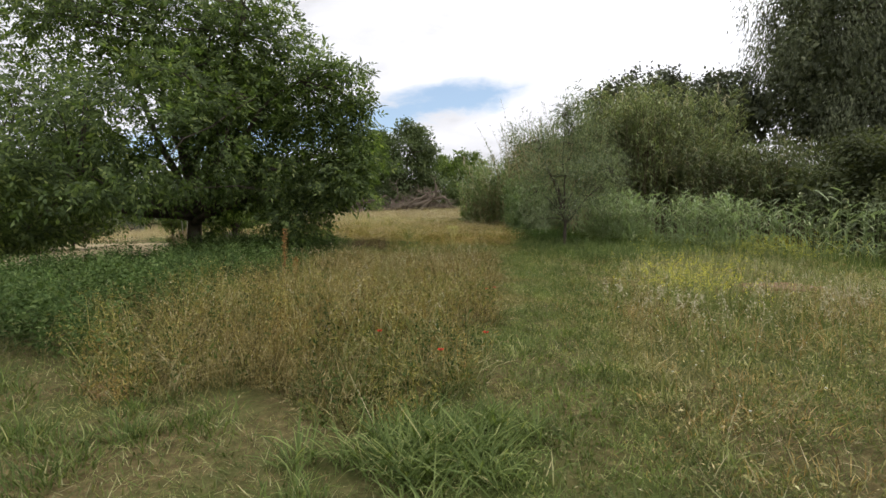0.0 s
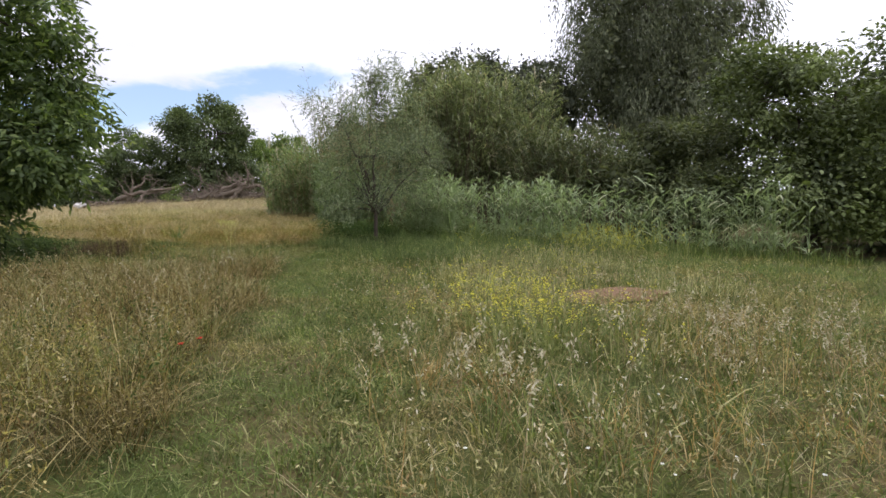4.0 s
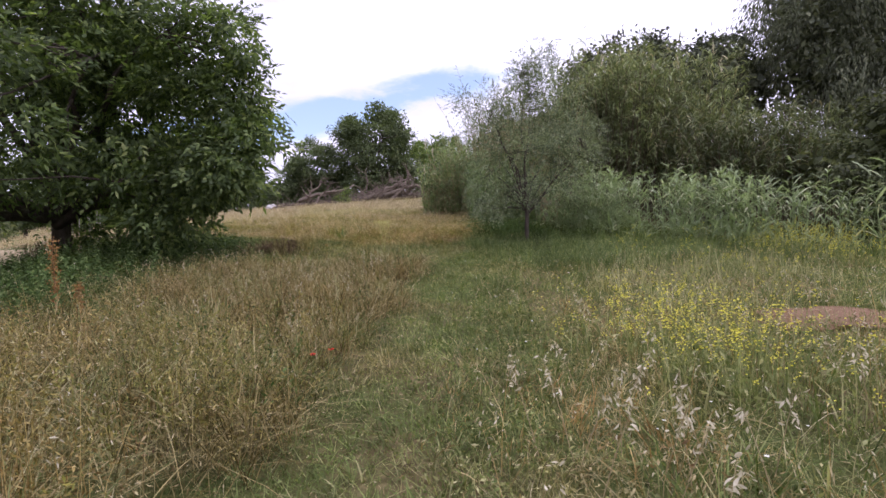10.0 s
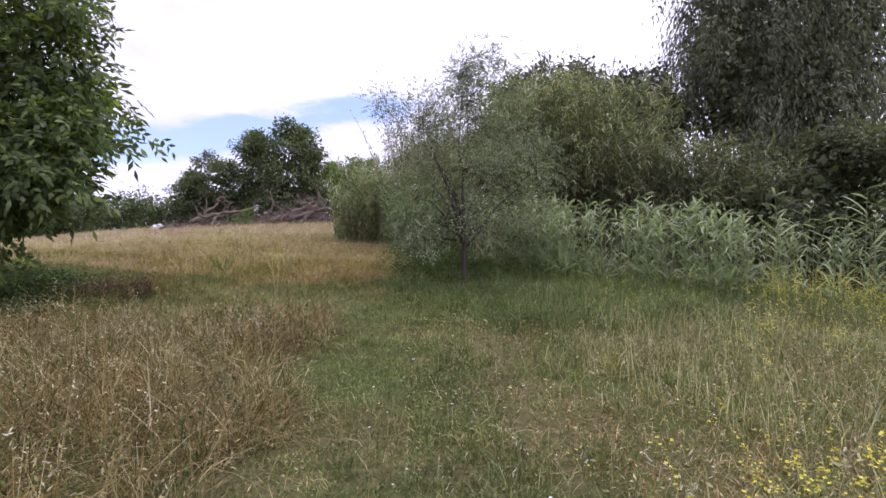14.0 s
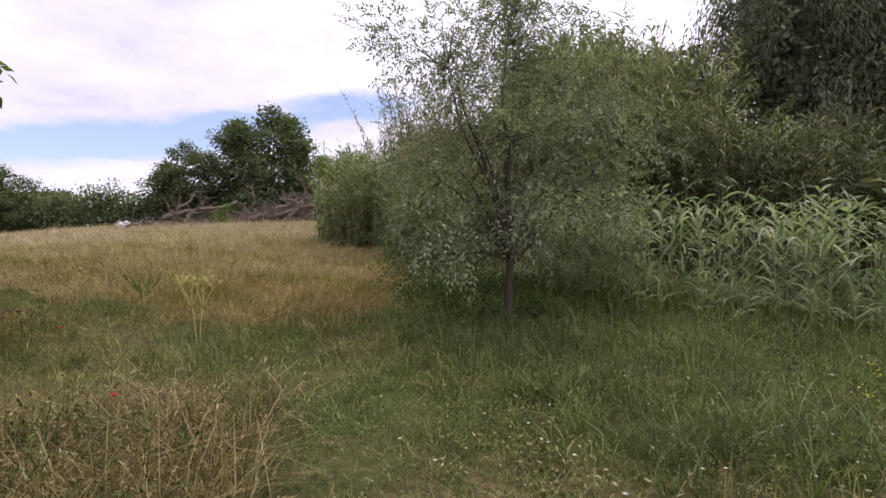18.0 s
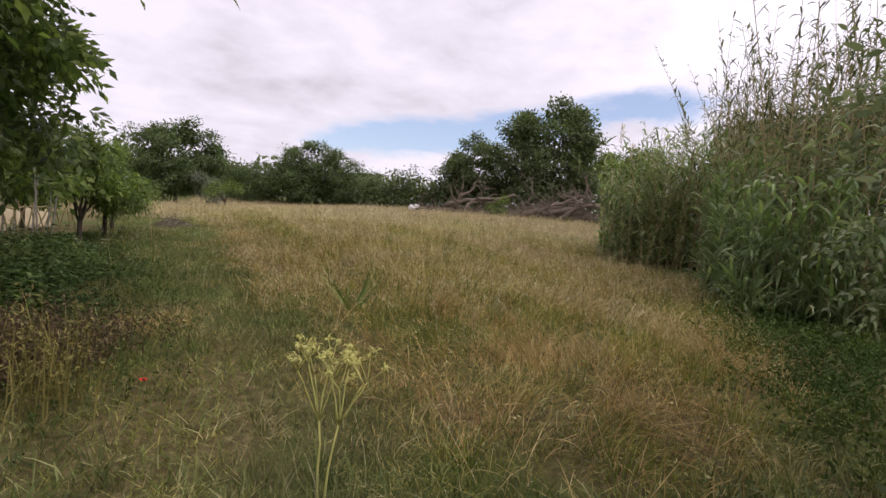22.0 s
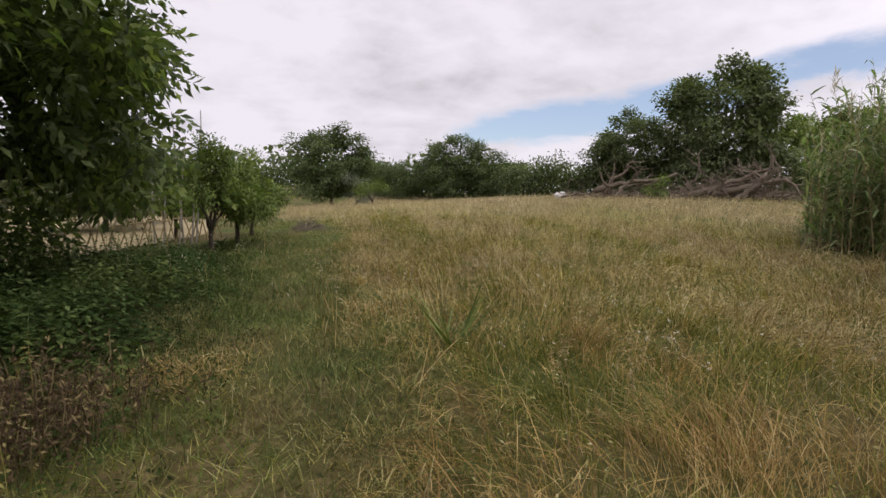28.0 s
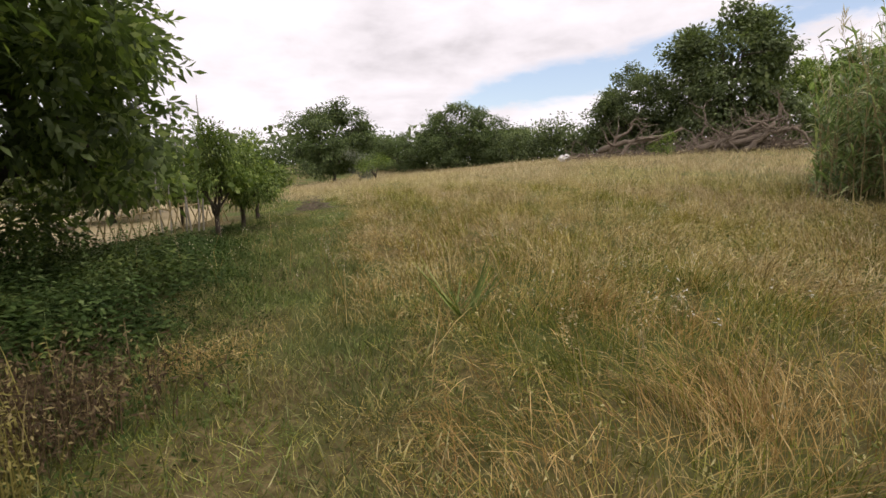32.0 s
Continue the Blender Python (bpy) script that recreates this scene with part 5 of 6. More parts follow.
def cane_stand(name, label, spots, height, per, leaf, mat, stem_r, plume=0.0, lean=0.08, group="", crowd=1.0, crest=None, wood=None):
    """Canes: jointed stems with arching strap leaves in two ranks."""
    root = thing(name, (0, 0, 0), label, "reed", group)
    stems, foliage, heads = Heap(), Heap(), Heap()
    n = len(spots)
    x, y = spots[:, 0], spots[:, 1]
    z = ground(x, y)
    h = height * rng.uniform(0.62, 1.08, n) * (1 if crest is None else crest(x, y))
    a = rng.uniform(0, 2 * np.pi, n)
    ln = rng.uniform(0, lean * 2, n) * h
    tip = np.stack([x + np.cos(a) * ln, y + np.sin(a) * ln, z + h], -1)
    for q in range(n):
        p0 = np.array([x[q], y[q], z[q] - 0.05])
        s = np.linspace(0, 1, 4)[:, None]
        ln3 = p0 + (tip[q] - p0) * np.concatenate([s ** 1.5, s ** 1.5, s], 1)
        tube(stems, ln3, stem_r * np.array([1, 0.9, 0.7, 0.25]), 4)
    s = leaf[3] + (1 - leaf[3]) * rng.random((n, per)) ** crowd
    p0 = np.stack([x, y, z], -1)
    at = p0[:, None] + (tip - p0)[:, None] * np.stack([s ** 1.5, s ** 1.5, s], -1)
    az = rng.uniform(0, 2 * np.pi, (n, 1)) + np.pi * (np.arange(per) % 2)[None] + rng.normal(0, 0.5, (n, per))
    out = np.stack([np.cos(az), np.sin(az), 0 * az], -1)
    size = leaf[0] * rng.uniform(0.6, 1.2, (n, per)) * (1.15 - 0.5 * s)
    straps(foliage, at.reshape(-1, 3), out.reshape(-1, 3), size.ravel(), leaf[1] * rng.uniform(0.7, 1.2, n * per), rng.uniform(0.45, 1.0, n * per), rng.uniform(0.3, 1.0, n * per) * leaf[2], 3)
    part("stem_mass", stems, wood or CANE_STEM, root, kind=STUFF)
    part("foliage", foliage, mat, root, kind=STUFF)
    pick = np.nonzero(rng.random(n) < plume)[0]
    if len(pick):
        m = 26
        base = np.repeat(tip[pick], m, 0) + np.stack([0 * np.zeros(len(pick) * m)] * 2 + [np.tile(np.linspace(-0.1, 0.4, m), len(pick))], -1)
        d = rng.normal(0, 0.3, (len(base), 3)) + (0, 0, 1)
        leaves(heads, base, d, rng.normal(size=(len(base), 3)), 0.2, 0.025, False)
        part("plume_mass", heads, OAT, root, "pale feathery seed plumes", kind=STUFF)
    return root


def band(n, line, depth):
    line = np.asarray(line, float)
    s = rng.random(n) * (len(line) - 1)
    i = np.minimum(s.astype(int), len(line) - 2)
    p = line[i] + (line[i + 1] - line[i]) * (s - i)[:, None]
    d = unit(line[i + 1] - line[i])
    return p + np.stack([-d[:, 1], d[:, 0]], -1) * (rng.random(n) * depth)[:, None]


def domes(*clumps):
    """Canes that stand highest in the middle of each clump."""
    def crest(x, y):
        return 0.5 + 0.5 * np.max([np.sqrt(np.clip(1 - ((x - cx) ** 2 + (y - cy) ** 2) / (1.5 * r) ** 2, 0, 1)) for cx, cy, r in clumps], 0)
    return crest


reed_bed("short_reeds", "stand of shoulder-high blue-green reeds", "reed", band(390, [(13.3, 11.2), (8.8, 13.6), (6.9, 15.0), (5.4, 17.6), (4.8, 19.4)][::-1], 2.4), 1.8, 15, (0.64, 0.036, 0.85, 0.12), REED, 0.008, group="reeds")
reed_bed("near_canes", "leafy green canes at the field's edge", "cane", band(260, [(2.9, 22.2), (3.0, 25.0), (3.6, 28.0)], -2.6), 2.5, 22, (0.62, 0.046, 0.95, 0.06), CANE, 0.011, group="canes")
cane_stand("tall_canes", "tall giant canes rising over the field's edge", band(380, [(3.7, 23.0), (3.2, 27), (4.0, 32)], -3.4), 5.4, 34, (0.44, 0.032, 0.7, 0.3), CANE_DARK, 0.010, 0.0, 0.2, group="canes")
cane_stand("mid_canes", "leafy green canes beside the field", band(420, [(0.9, 28.8), (1.2, 31), (2.2, 34)], -4.2), 3.7, 24, (0.7, 0.05, 0.9, 0.02), CANE, 0.011, 0.02, 0.2, group="canes", crest=lambda x, y: np.clip(0.5 + (x - 0.7) * 0.35, 0.45, 1))
cane_stand("cane_thicket", "tall thicket of giant canes with dry lower leaves", band(760, [(6.6, 23.4), (9.5, 22.8), (14.0, 24.0)], 5.0), 6.8, 36, (0.95, 0.052, 1.15, 0.2), CANE_TALL, 0.012, 0.01, 0.14, group="canes", crowd=0.6, crest=domes((7.3, 24.6, 1.9), (9.8, 25.0, 2.2), (12.4, 25.8, 2.0), (11.0, 27.0, 2.4)), wood=OLD_STEM)
cane_stand("cane_thicket", "tall thicket of giant canes with dry lower leaves", band(470, [(10.2, 19.8), (13.2, 19.8), (17, 21.0)], 4.0), 4.0, 34, (0.8, 0.05, 1.15, 0.15), CANE_DARK, 0.012, 0.0, 0.16, group="canes", crowd=0.6, crest=domes((11.3, 21.4, 1.6), (13.6, 21.0, 1.8), (16.2, 22.2, 1.8), (14.4, 23.2, 1.8)), wood=OLD_STEM)

# ---- dead wood ----


def curl(a, way, length, bend, n=8):
    """A branch that leaves a along way and keeps turning."""
    p, d, out = np.asarray(a, float), unit(np.asarray(way, float)), []
    ax = unit(rng.normal(size=3))
    for _ in range(n):
        out.append(p)
        p = p + d * length / (n - 1)
        d = unit(d + np.cross(ax, d) * bend / n + rng.normal(0, 0.12, 3))
    return np.array(out)


def dead_tree(line, r, forks, label, reach=(1.0, 2.6)):
    """An uprooted trunk lying on the heap: bole, crooked branches and their twigs."""
    root = thing("dead_trunk", (0, 0, 0), label, "dead wood", "heap of dead wood")
    h = Heap()
    line = np.asarray([(x, y, float(ground(x, y)) + z) for x, y, z in line])
    s = np.linspace(0, len(line) - 1, 12)
    ln = np.stack([np.interp(s, np.arange(len(line)), line[:, k]) for k in range(3)], -1) + rng.normal(0, 0.05, (12, 3))
    tube(h, ln, r * np.linspace(1.0, 0.4, 12) * rng.uniform(0.88, 1.12, 12), 9)
    part("bole", h, DEADWOOD, root, smooth=True)
    for q in range(forks):
        h = Heap()
        k = rng.integers(2, 12)
        d = rng.normal(size=3) * (1, 0.5, 0.4) + (0, 0, 0.3)
        l2 = curl(ln[k], d, rng.uniform(*reach), rng.uniform(-2.2, 2.2))
        l2[:, 2] = np.maximum(l2[:, 2], ground(l2[:, 0], l2[:, 1]) + 0.05)
        r2 = r * rng.uniform(0.3, 0.6)
        tube(h, l2, r2 * np.linspace(1, 0.25, 8), 6)
        for _ in range(3):
            a = l2[rng.integers(2, 8)]
            l3 = curl(a, rng.normal(size=3) + (0, 0, 0.4), rng.uniform(0.4, 1.2), rng.uniform(-2, 2), 6)
            tube(h, l3, r2 * np.linspace(0.4, 0.1, 6), 4)
        part("branch", h, DEADWOOD, root, smooth=True)


def brush_pile():
    """Uprooted trunks and branches heaped at the field's far end."""
    BARE, OLD = "long bare dead trunk with curling branches", "grey-brown dead trunk with broken branches in a heap"
    dead_tree([(-10.5, 49.4, 0.6), (-8.2, 49.3, 1.15), (-5.6, 49.5, 1.45)], 0.2, 5, BARE, (0.8, 1.8))
    dead_tree([(-9.7, 49.2, 0.4), (-9.3, 49.3, 1.4), (-8.7, 49.4, 1.6), (-8.5, 49.5, 2.3)], 0.13, 5, BARE, (0.7, 1.5))
    dead_tree([(-8.9, 49.0, 0.2), (-8.6, 49.2, 0.9), (-7.2, 49.4, 1.1)], 0.15, 3, OLD, (0.6, 1.4))
    dead_tree([(-4.6, 48.9, 0.25), (-2.6, 49.2, 1.0), (-0.8, 49.6, 1.8)], 0.21, 6, BARE, (0.7, 1.7))
    dead_tree([(-3.4, 49.0, 0.3), (-1.6, 49.0, 0.9), (0.2, 49.3, 1.3)], 0.2, 5, OLD, (0.7, 1.6))
    dead_tree([(-2.2, 48.7, 0.1), (-1.3, 48.9, 0.8), (-0.9, 49.0, 1.6)], 0.17, 4, OLD, (0.6, 1.5))
    dead_tree([(-5.0, 50.4, 0.6), (-4.4, 50.5, 1.7), (-4.7, 50.6, 2.7)], 0.07, 3, OLD, (0.6, 1.3))
    dead_tree([(-1.9, 50.4, 1.0), (-2.2, 50.5, 1.7), (-2.6, 50.6, 2.4)], 0.08, 3, OLD, (0.6, 1.2))
    dead_tree([(-0.9, 50.0, 1.0), (-0.4, 50.1, 1.8), (-0.9, 50.2, 2.9)], 0.07, 3, OLD, (0.6, 1.3))
    dead_tree([(-13.0, 49.8, 0.15), (-11.6, 49.9, 0.3), (-10.2, 50.2, 0.55)], 0.10, 5, OLD, (0.6, 1.5))
    for _ in range(16):
        x, y = rng.uniform(-9, 0.2), rng.uniform(48.8, 51.4)
        top = np.clip(1.1 - abs(x + 2.2) / 6, 0.35, 1.1)
        z = rng.uniform(0.15, 1.0) * top
        a, l = rng.choice((0, np.pi)) + rng.normal(0, 0.4), rng.uniform(1.2, 2.6)
        dx, dy = np.cos(a) * l / 2, np.sin(a) * l / 2
        dead_tree([(x - dx, y - dy, max(z - 0.3, 0.1)), (x, y, z), (x + dx, y + dy, z + rng.uniform(-0.1, 0.5))], rng.uniform(0.05, 0.12), 3, OLD, (0.5, 1.3))
    h = Heap()
    for _ in range(520):
        x, y = rng.normal(-2.2, 1.7) if rng.random() < 0.72 else rng.uniform(-12.5, -5), rng.uniform(48.9, 51.2)
        top = np.clip(1.05 - abs(x + 2.2) / 4, 0.3, 1.0)
        a = (x, y, float(ground(x, y)) + rng.uniform(0.05, 1.0) * top)
        tube(h, curl(a, rng.normal(size=3) * (1, 0.6, 0.35), rng.uniform(0.8, 2.2), rng.uniform(-1, 1), 5), rng.uniform(0.02, 0.05) * np.linspace(1, 0.3, 5), 4)
    tagged(part("brushwood", h, DEADWOOD), "tangled dead brushwood filling the heap", "brushwood", kind=STUFF)
    make_tree("green_shrub", "yellow-green shrub growing in the dead wood", (-6.2, 48.9), [(gz(-6.2, 48.9, 0.7), (1.0, 0.7, 0.6))], 0.3, 0.05, (0.10, 0.05), (24, (0.2, 0.2, 0.16)), 60, BRIGHT_LEAF, limbs=5, twigs=10)


brush_pile()


def boulder(name, label, cat, x, y, size, mat, lift=0.3):
    bm = bmesh.new()
    bmesh.ops.create_icosphere(bm, subdivisions=3, radius=1)
    for v in bm.verts:
        d = 1 + 0.35 * noise.noise(v.co * 1.7 + Vector((x, y, 0)))
        v.co = Vector((v.co.x * size[0] * d, v.co.y * size[1] * d, v.co.z * size[2] * d))
    me = bpy.data.meshes.new(name)
    bm.to_mesh(me)
    bm.free()
    me.materials.append(mat)
    ob = new(name, me)
    ob.location = (x, y, float(ground(x, y)) + size[2] * lift)
    return tagged(ob, label, cat)


boulder("pale_rock", "pale whitish rock lying in the dry grass", "rock", -13.3, 50.6, (0.45, 0.3, 0.32), WHITE_STONE, 0.6)
boulder("soil_mound", "bare reddish earth mound in the meadow", "mound", 5.7, 8.75, (0.75, 0.5, 0.07), SOIL, 0.1)

# ---- orchard and fence to the left ----
for bx, by, hh, rr in ((-8.75, 21.5, 2.3, 0.58), (-9.2, 22.35, 1.9, 0.5), (-10.9, 23.9, 2.3, 0.42), (-11.9, 22.4, 2.0, 0.3)):
    make_tree("peach_tree", "small bright green fruit tree with forked trunk", (bx, by),
              [(gz(bx, by, hh * 0.6), (rr, rr, hh * 0.26)), (gz(bx - 0.15, by, hh * 0.82), (rr * 0.6, rr * 0.6, hh * 0.16)), (gz(bx + 0.4, by + 0.2, hh * 0.5), (rr * 0.8, rr * 0.8, hh * 0.16))],
              0.6, 0.05, (0.095, 0.026), (34, (0.14, 0.14, 0.14)), 170, BRIGHT_LEAF, limbs=9, droop=0.25, six=True, twigs=40, group="fruit trees", core=(110, 0.18))
for bx, by, hh in ((-16.5, 22.6, 1.9), (-18.5, 21.5, 2.1), (-20.5, 25.3, 2.2), (-19.0, 23.6, 2.0)):
    make_tree("orchard_tree", "green fruit tree behind the cane fence", (bx, by),
              [(gz(bx, by, hh * 0.6), (1.5, 1.5, hh * 0.32)), (gz(bx + 0.5, by, hh * 0.75), (0.9, 0.9, hh * 0.2))],
              0.7, 0.08, (0.13, 0.045), (26, (0.24, 0.24, 0.2)), 260, DARK_LEAF, limbs=8, twigs=20, group="orchard trees", core=(400, 0.3))
make_tree("silvery_shrub", "silvery grey shrub beside the lone tree", (-27.0, 44.0), [(gz(-27, 44, 1.2), (1.3, 1.3, 1.2)), (gz(-26.2, 44, 0.9), (1.0, 1.0, 0.9))], 0.4, 0.06, (0.12, 0.05), (26, (0.2, 0.2, 0.18)), 120, SILVER_LEAF, limbs=5, twigs=10)
make_tree("green_shrub", "yellow-green shrub beside the lone tree", (-25.2, 43.8), [(gz(-25.2, 43.8, 0.9), (1.2, 1.2, 0.9))], 0.4, 0.06, (0.12, 0.06), (26, (0.2, 0.2, 0.18)), 90, BRIGHT_LEAF, limbs=5, twigs=10)


def cane_fence():
    root = thing("cane_fence", (0, 0, 0), "low fence of crossed dry canes with a rail", "fence")
    a, b = np.array([-9.3, 17.2]), np.array([-11.5, 23.3])
    n = 26
    pts = []
    for q in range(n):
        p = a + (b - a) * q / (n - 1)
        g = float(ground(*p))
        for sg in (-1, 1):
            h = Heap()
            tube(h, bent((p[0] + 0.03 * sg, p[1] + 0.13 * sg, g - 0.1), (p[0] - 0.03 * sg, p[1] - 0.06 * sg + rng.normal(0, 0.05), g + 0.62 + rng.uniform(0, 0.2)), 4, 0.03), np.full(4, 0.015), 5)
            part("stake", h, CANE_STEM, root)
        pts.append((p[0], p[1], g + 0.52 + 0.12 * q / n + rng.normal(0, 0.015)))
    h = Heap()
    tube(h, pts, np.full(len(pts), 0.02), 5)
    part("rail", h, CANE_STEM, root)


cane_fence()


def bean_poles():
    for x, y, h, lean in ((-10.95, 21.45, 2.75, -0.12), (-10.88, 21.6, 2.45, 0.05), (-10.74, 21.89, 2.5, 0.12), (-10.69, 21.98, 3.0, -0.25), (-10.63, 22.09, 2.7, 0.2), (-10.58, 22.18, 3.1, 0.1)):
        g = float(ground(x, y))
        hp = Heap()
        tube(hp, bent((x, y, g - 0.1), (x + lean * 0.3, y + lean, g + h), 6, 0.03), np.linspace(0.021, 0.010, 6), 5)
        ob = part("bean_pole", hp, GREY_STEM)
        tagged(ob, "tall thin grey cane pole stuck in the ground", "pole", "bean poles")


bean_poles()


def stubble():
    h = Heap()
    xs, ys = np.linspace(-60, -9.6, 40), np.linspace(8, 29, 40)
    gx, gy = np.meshgrid(xs, ys)
    gx = np.minimum(gx, np.interp(gy, [16, 17.2, 23.3, 29], [-9.5, -9.7, -12.1, -21]))
    v = np.stack([gx, gy, ground(gx, gy) + 0.03], -1).reshape(-1, 3)
    q = (np.arange(39)[:, None] * 40 + np.arange(39)[None]).ravel()
    h.add(v, np.concatenate([np.stack([q, q + 1, q + 41], -1), np.stack([q, q + 41, q + 40], -1)]))
    tagged(part("stubble_field", h, FIELD), "pale dry cropped field behind the fence", "field", kind="structure")


stubble()

# ---- weeds and flowers ----


def nettles():
    h = Heap()
    bed = lambda x, y: (x < weed_edge(y) + 0.25 * np.sin(4 * y) + rng.normal(0, 0.22, len(x))) & (x > np.interp(y, [6, 15.5, 17.4, 22.5], [-12, -10.2, -8.8, -10.2]))
    x, y = scatter(8800, -13, -2, 5.2, 22.5, bed)
    x2, y2 = scatter(5500, -8.5, -2.2, 14.5, 22, bed)
    x, y = np.append(x, x2), np.append(y, y2)
    n, k = len(x), 13
    hh = rng.uniform(0.35, 0.85, n) * np.clip((weed_edge(y) - x) / 1.3 + 0.35, 0.25, 1) * (0.8 + 0.25 * patchy(x, y, 1.1, 0.6))
    hh = np.maximum(hh * np.clip((x - np.interp(y, [15.5, 17.4, 22.5], [-12, -8.8, -10.2])) / 3 + 0.4, 0.4, 1), 0.16)
    hh *= np.interp(y, [18.5, 20.5], [1, 0.6])
    s = rng.uniform(0.12, 1.0, (n, k))
    a = rng.uniform(0, 2 * np.pi, (n, k))
    out = np.stack([np.cos(a), np.sin(a), rng.uniform(-0.5, 0.4, (n, k))], -1)
    at = np.stack([x[:, None] + 0.05 * np.cos(a), y[:, None] + 0.05 * np.sin(a), ground(x, y)[:, None] + hh[:, None] * s], -1)
    leaves(h, at.reshape(-1, 3), out.reshape(-1, 3), rng.normal(0, 0.3, (n * k, 3)) + (0, 0, 1), rng.uniform(0.04, 0.095, n * k), rng.uniform(0.02, 0.042, n * k), False)
    tagged(part("nettle_bed", h, WEED), "dense bed of dark green nettles and weeds", "weeds", kind=STUFF)
    # taller plants standing out of the bed, leaves in pairs that shrink towards the tip
    h = Heap()
    x, y = scatter(2100, -9.5, -2.4, 5.2, 22, lambda x, y: bed(x + 0.35, y) & (patchy(x, y, 1.4, 1.9) + rng.normal(0, 0.5, len(x)) > -0.1))
    n = len(x)
    ht = rng.uniform(0.45, 0.95, n) * np.clip((weed_edge(y) - x) / 1.2 + 0.45, 0.45, 1) * np.interp(y, [18.5, 20.5], [1, 0.65])
    tip, _ = blades(h, x, y, ht, 0.008, rng.uniform(0.02, 0.3, n))
    root = np.stack([x, y, ground(x, y)], -1)
    turn = rng.uniform(0, np.pi, n)
    for q in range(9):
        f = 0.3 + 0.7 * q / 8
        for side in (0, np.pi):
            a = turn + side + (q % 2) * np.pi / 2
            out = np.stack([np.cos(a), np.sin(a), rng.uniform(-0.55, 0.1, n)], -1)
            leaves(h, root + (tip - root) * f, out, rng.normal(0, 0.15, (n, 3)) + (0, 0, 1), rng.uniform(0.075, 0.12, n) * (1.25 - 0.75 * f), 0.05 * (1.25 - 0.75 * f), False)
    tagged(part("tall_nettles", h, NETTLE), "tall upright nettles standing out of the bed", "weeds", kind=STUFF)


nettles()


def leafy_weeds():
    """Fresh green weeds, hip-high, at the near end of the nettle bed."""
    x, y = scatter(1500, -9, -3.0, 4.6, 11, lambda x, y: (x < weed_edge(y) + 0.1 + rng.normal(0, 0.2, len(x))) & (y > 4.9 + np.clip(-x - 4, 0, 4) * 0.3) & (patchy(x, y, 1.6, 0.9) + rng.normal(0, 0.5, len(x)) > -0.6))
    weeds("leafy_weeds", "bushy fresh green weeds beside the tall grass", x, y, 34, 0.4, 0.85, (0.045, 0.09), (0.018, 0.036), NETTLE, np.clip((weed_edge(y) - x) / 0.9 + 0.6, 0.6, 1))


leafy_weeds()


def flower_heads(heap, at, size, petals, tilt=0.5, nod=0.0):
    n = len(at)
    face = unit(rng.normal(0, nod, (n, 3)) + (0, 0, 1))
    for q in range(petals):
        a = 2 * np.pi * q / petals + rng.uniform(0, 0.4, n)
        d = np.stack([np.cos(a), np.sin(a), np.full(n, tilt)], -1)
        d = d - face * (d * face).sum(1, keepdims=True) + face * tilt
        leaves(heap, at, d, face, size, size * 0.85, False)


def mustard():
    stems, petals = Heap(), Heap()
    cx, cy = [], []
    for mx, my, sx, sy, clumps in ((3.5, 7.1, 0.42, 0.5, 24), (6.2, 10.8, 0.7, 0.8, 8), (8.3, 12.4, 0.9, 0.5, 24)):
        for q in range(clumps):
            m = rng.integers(3, 10)
            cx.append(rng.normal(mx, sx) + rng.normal(0, 0.09, m))
            cy.append(rng.normal(my, sy) + rng.normal(0, 0.09, m))
    cx, cy = np.concatenate(cx), np.concatenate(cy)
    for q in range(3):
        n = len(cx)
        x, y = cx + rng.normal(0, 0.05, n), cy + rng.normal(0, 0.05, n)
        tip, way = blades(stems, x, y, rng.uniform(0.4, 0.92, n), 0.0045, rng.uniform(0.1, 0.7, n))
        root = np.stack([x, y, ground(x, y)], -1)
        pick = rng.random(n) < 0.8
        m = int(pick.sum())
        for r in range(8):
            s = 1.0 - 0.18 * rng.random((m, 1)) ** 1.5
            flower_heads(petals, root[pick] + (tip - root)[pick] * s + rng.normal(0, 0.013, (m, 3)), rng.uniform(0.006, 0.010, m), 4, 0.4, 0.9)
        leaves(stems, root + (tip - root) * rng.uniform(0.2, 0.7, (n, 1)), rng.normal(size=(n, 3)), rng.normal(size=(n, 3)), rng.uniform(0.04, 0.09, n), 0.02, False)
    tagged(part("mustard_stems", stems, MUSTARD), "thin green stems of wild mustard", "weeds", kind=STUFF)
    tagged(part("mustard_flowers", petals, YELLOW), "small yellow wild mustard flowers", "flowers", kind=STUFF)


mustard()


def white_flowers():
    petals, stems = Heap(), Heap()
    x, y = scatter(330, 1.5, 9, 1, 14, lambda x, y: x > left_edge(y) + 0.4)
    tip, _ = blades(stems, x, y, rng.uniform(0.1, 0.3, len(x)), 0.004, 0.2)
    flower_heads(petals, tip, rng.uniform(0.008, 0.016, len(x)), 6, 0.3)
    tagged(part("daisy_stems", stems, MEADOW), "fine stems of small white flowers", "weeds", kind=STUFF)
    tagged(part("daisy_flowers", petals, WHITE_FLOWER), "scattered small white flowers in the grass", "flowers", kind=STUFF)


white_flowers()


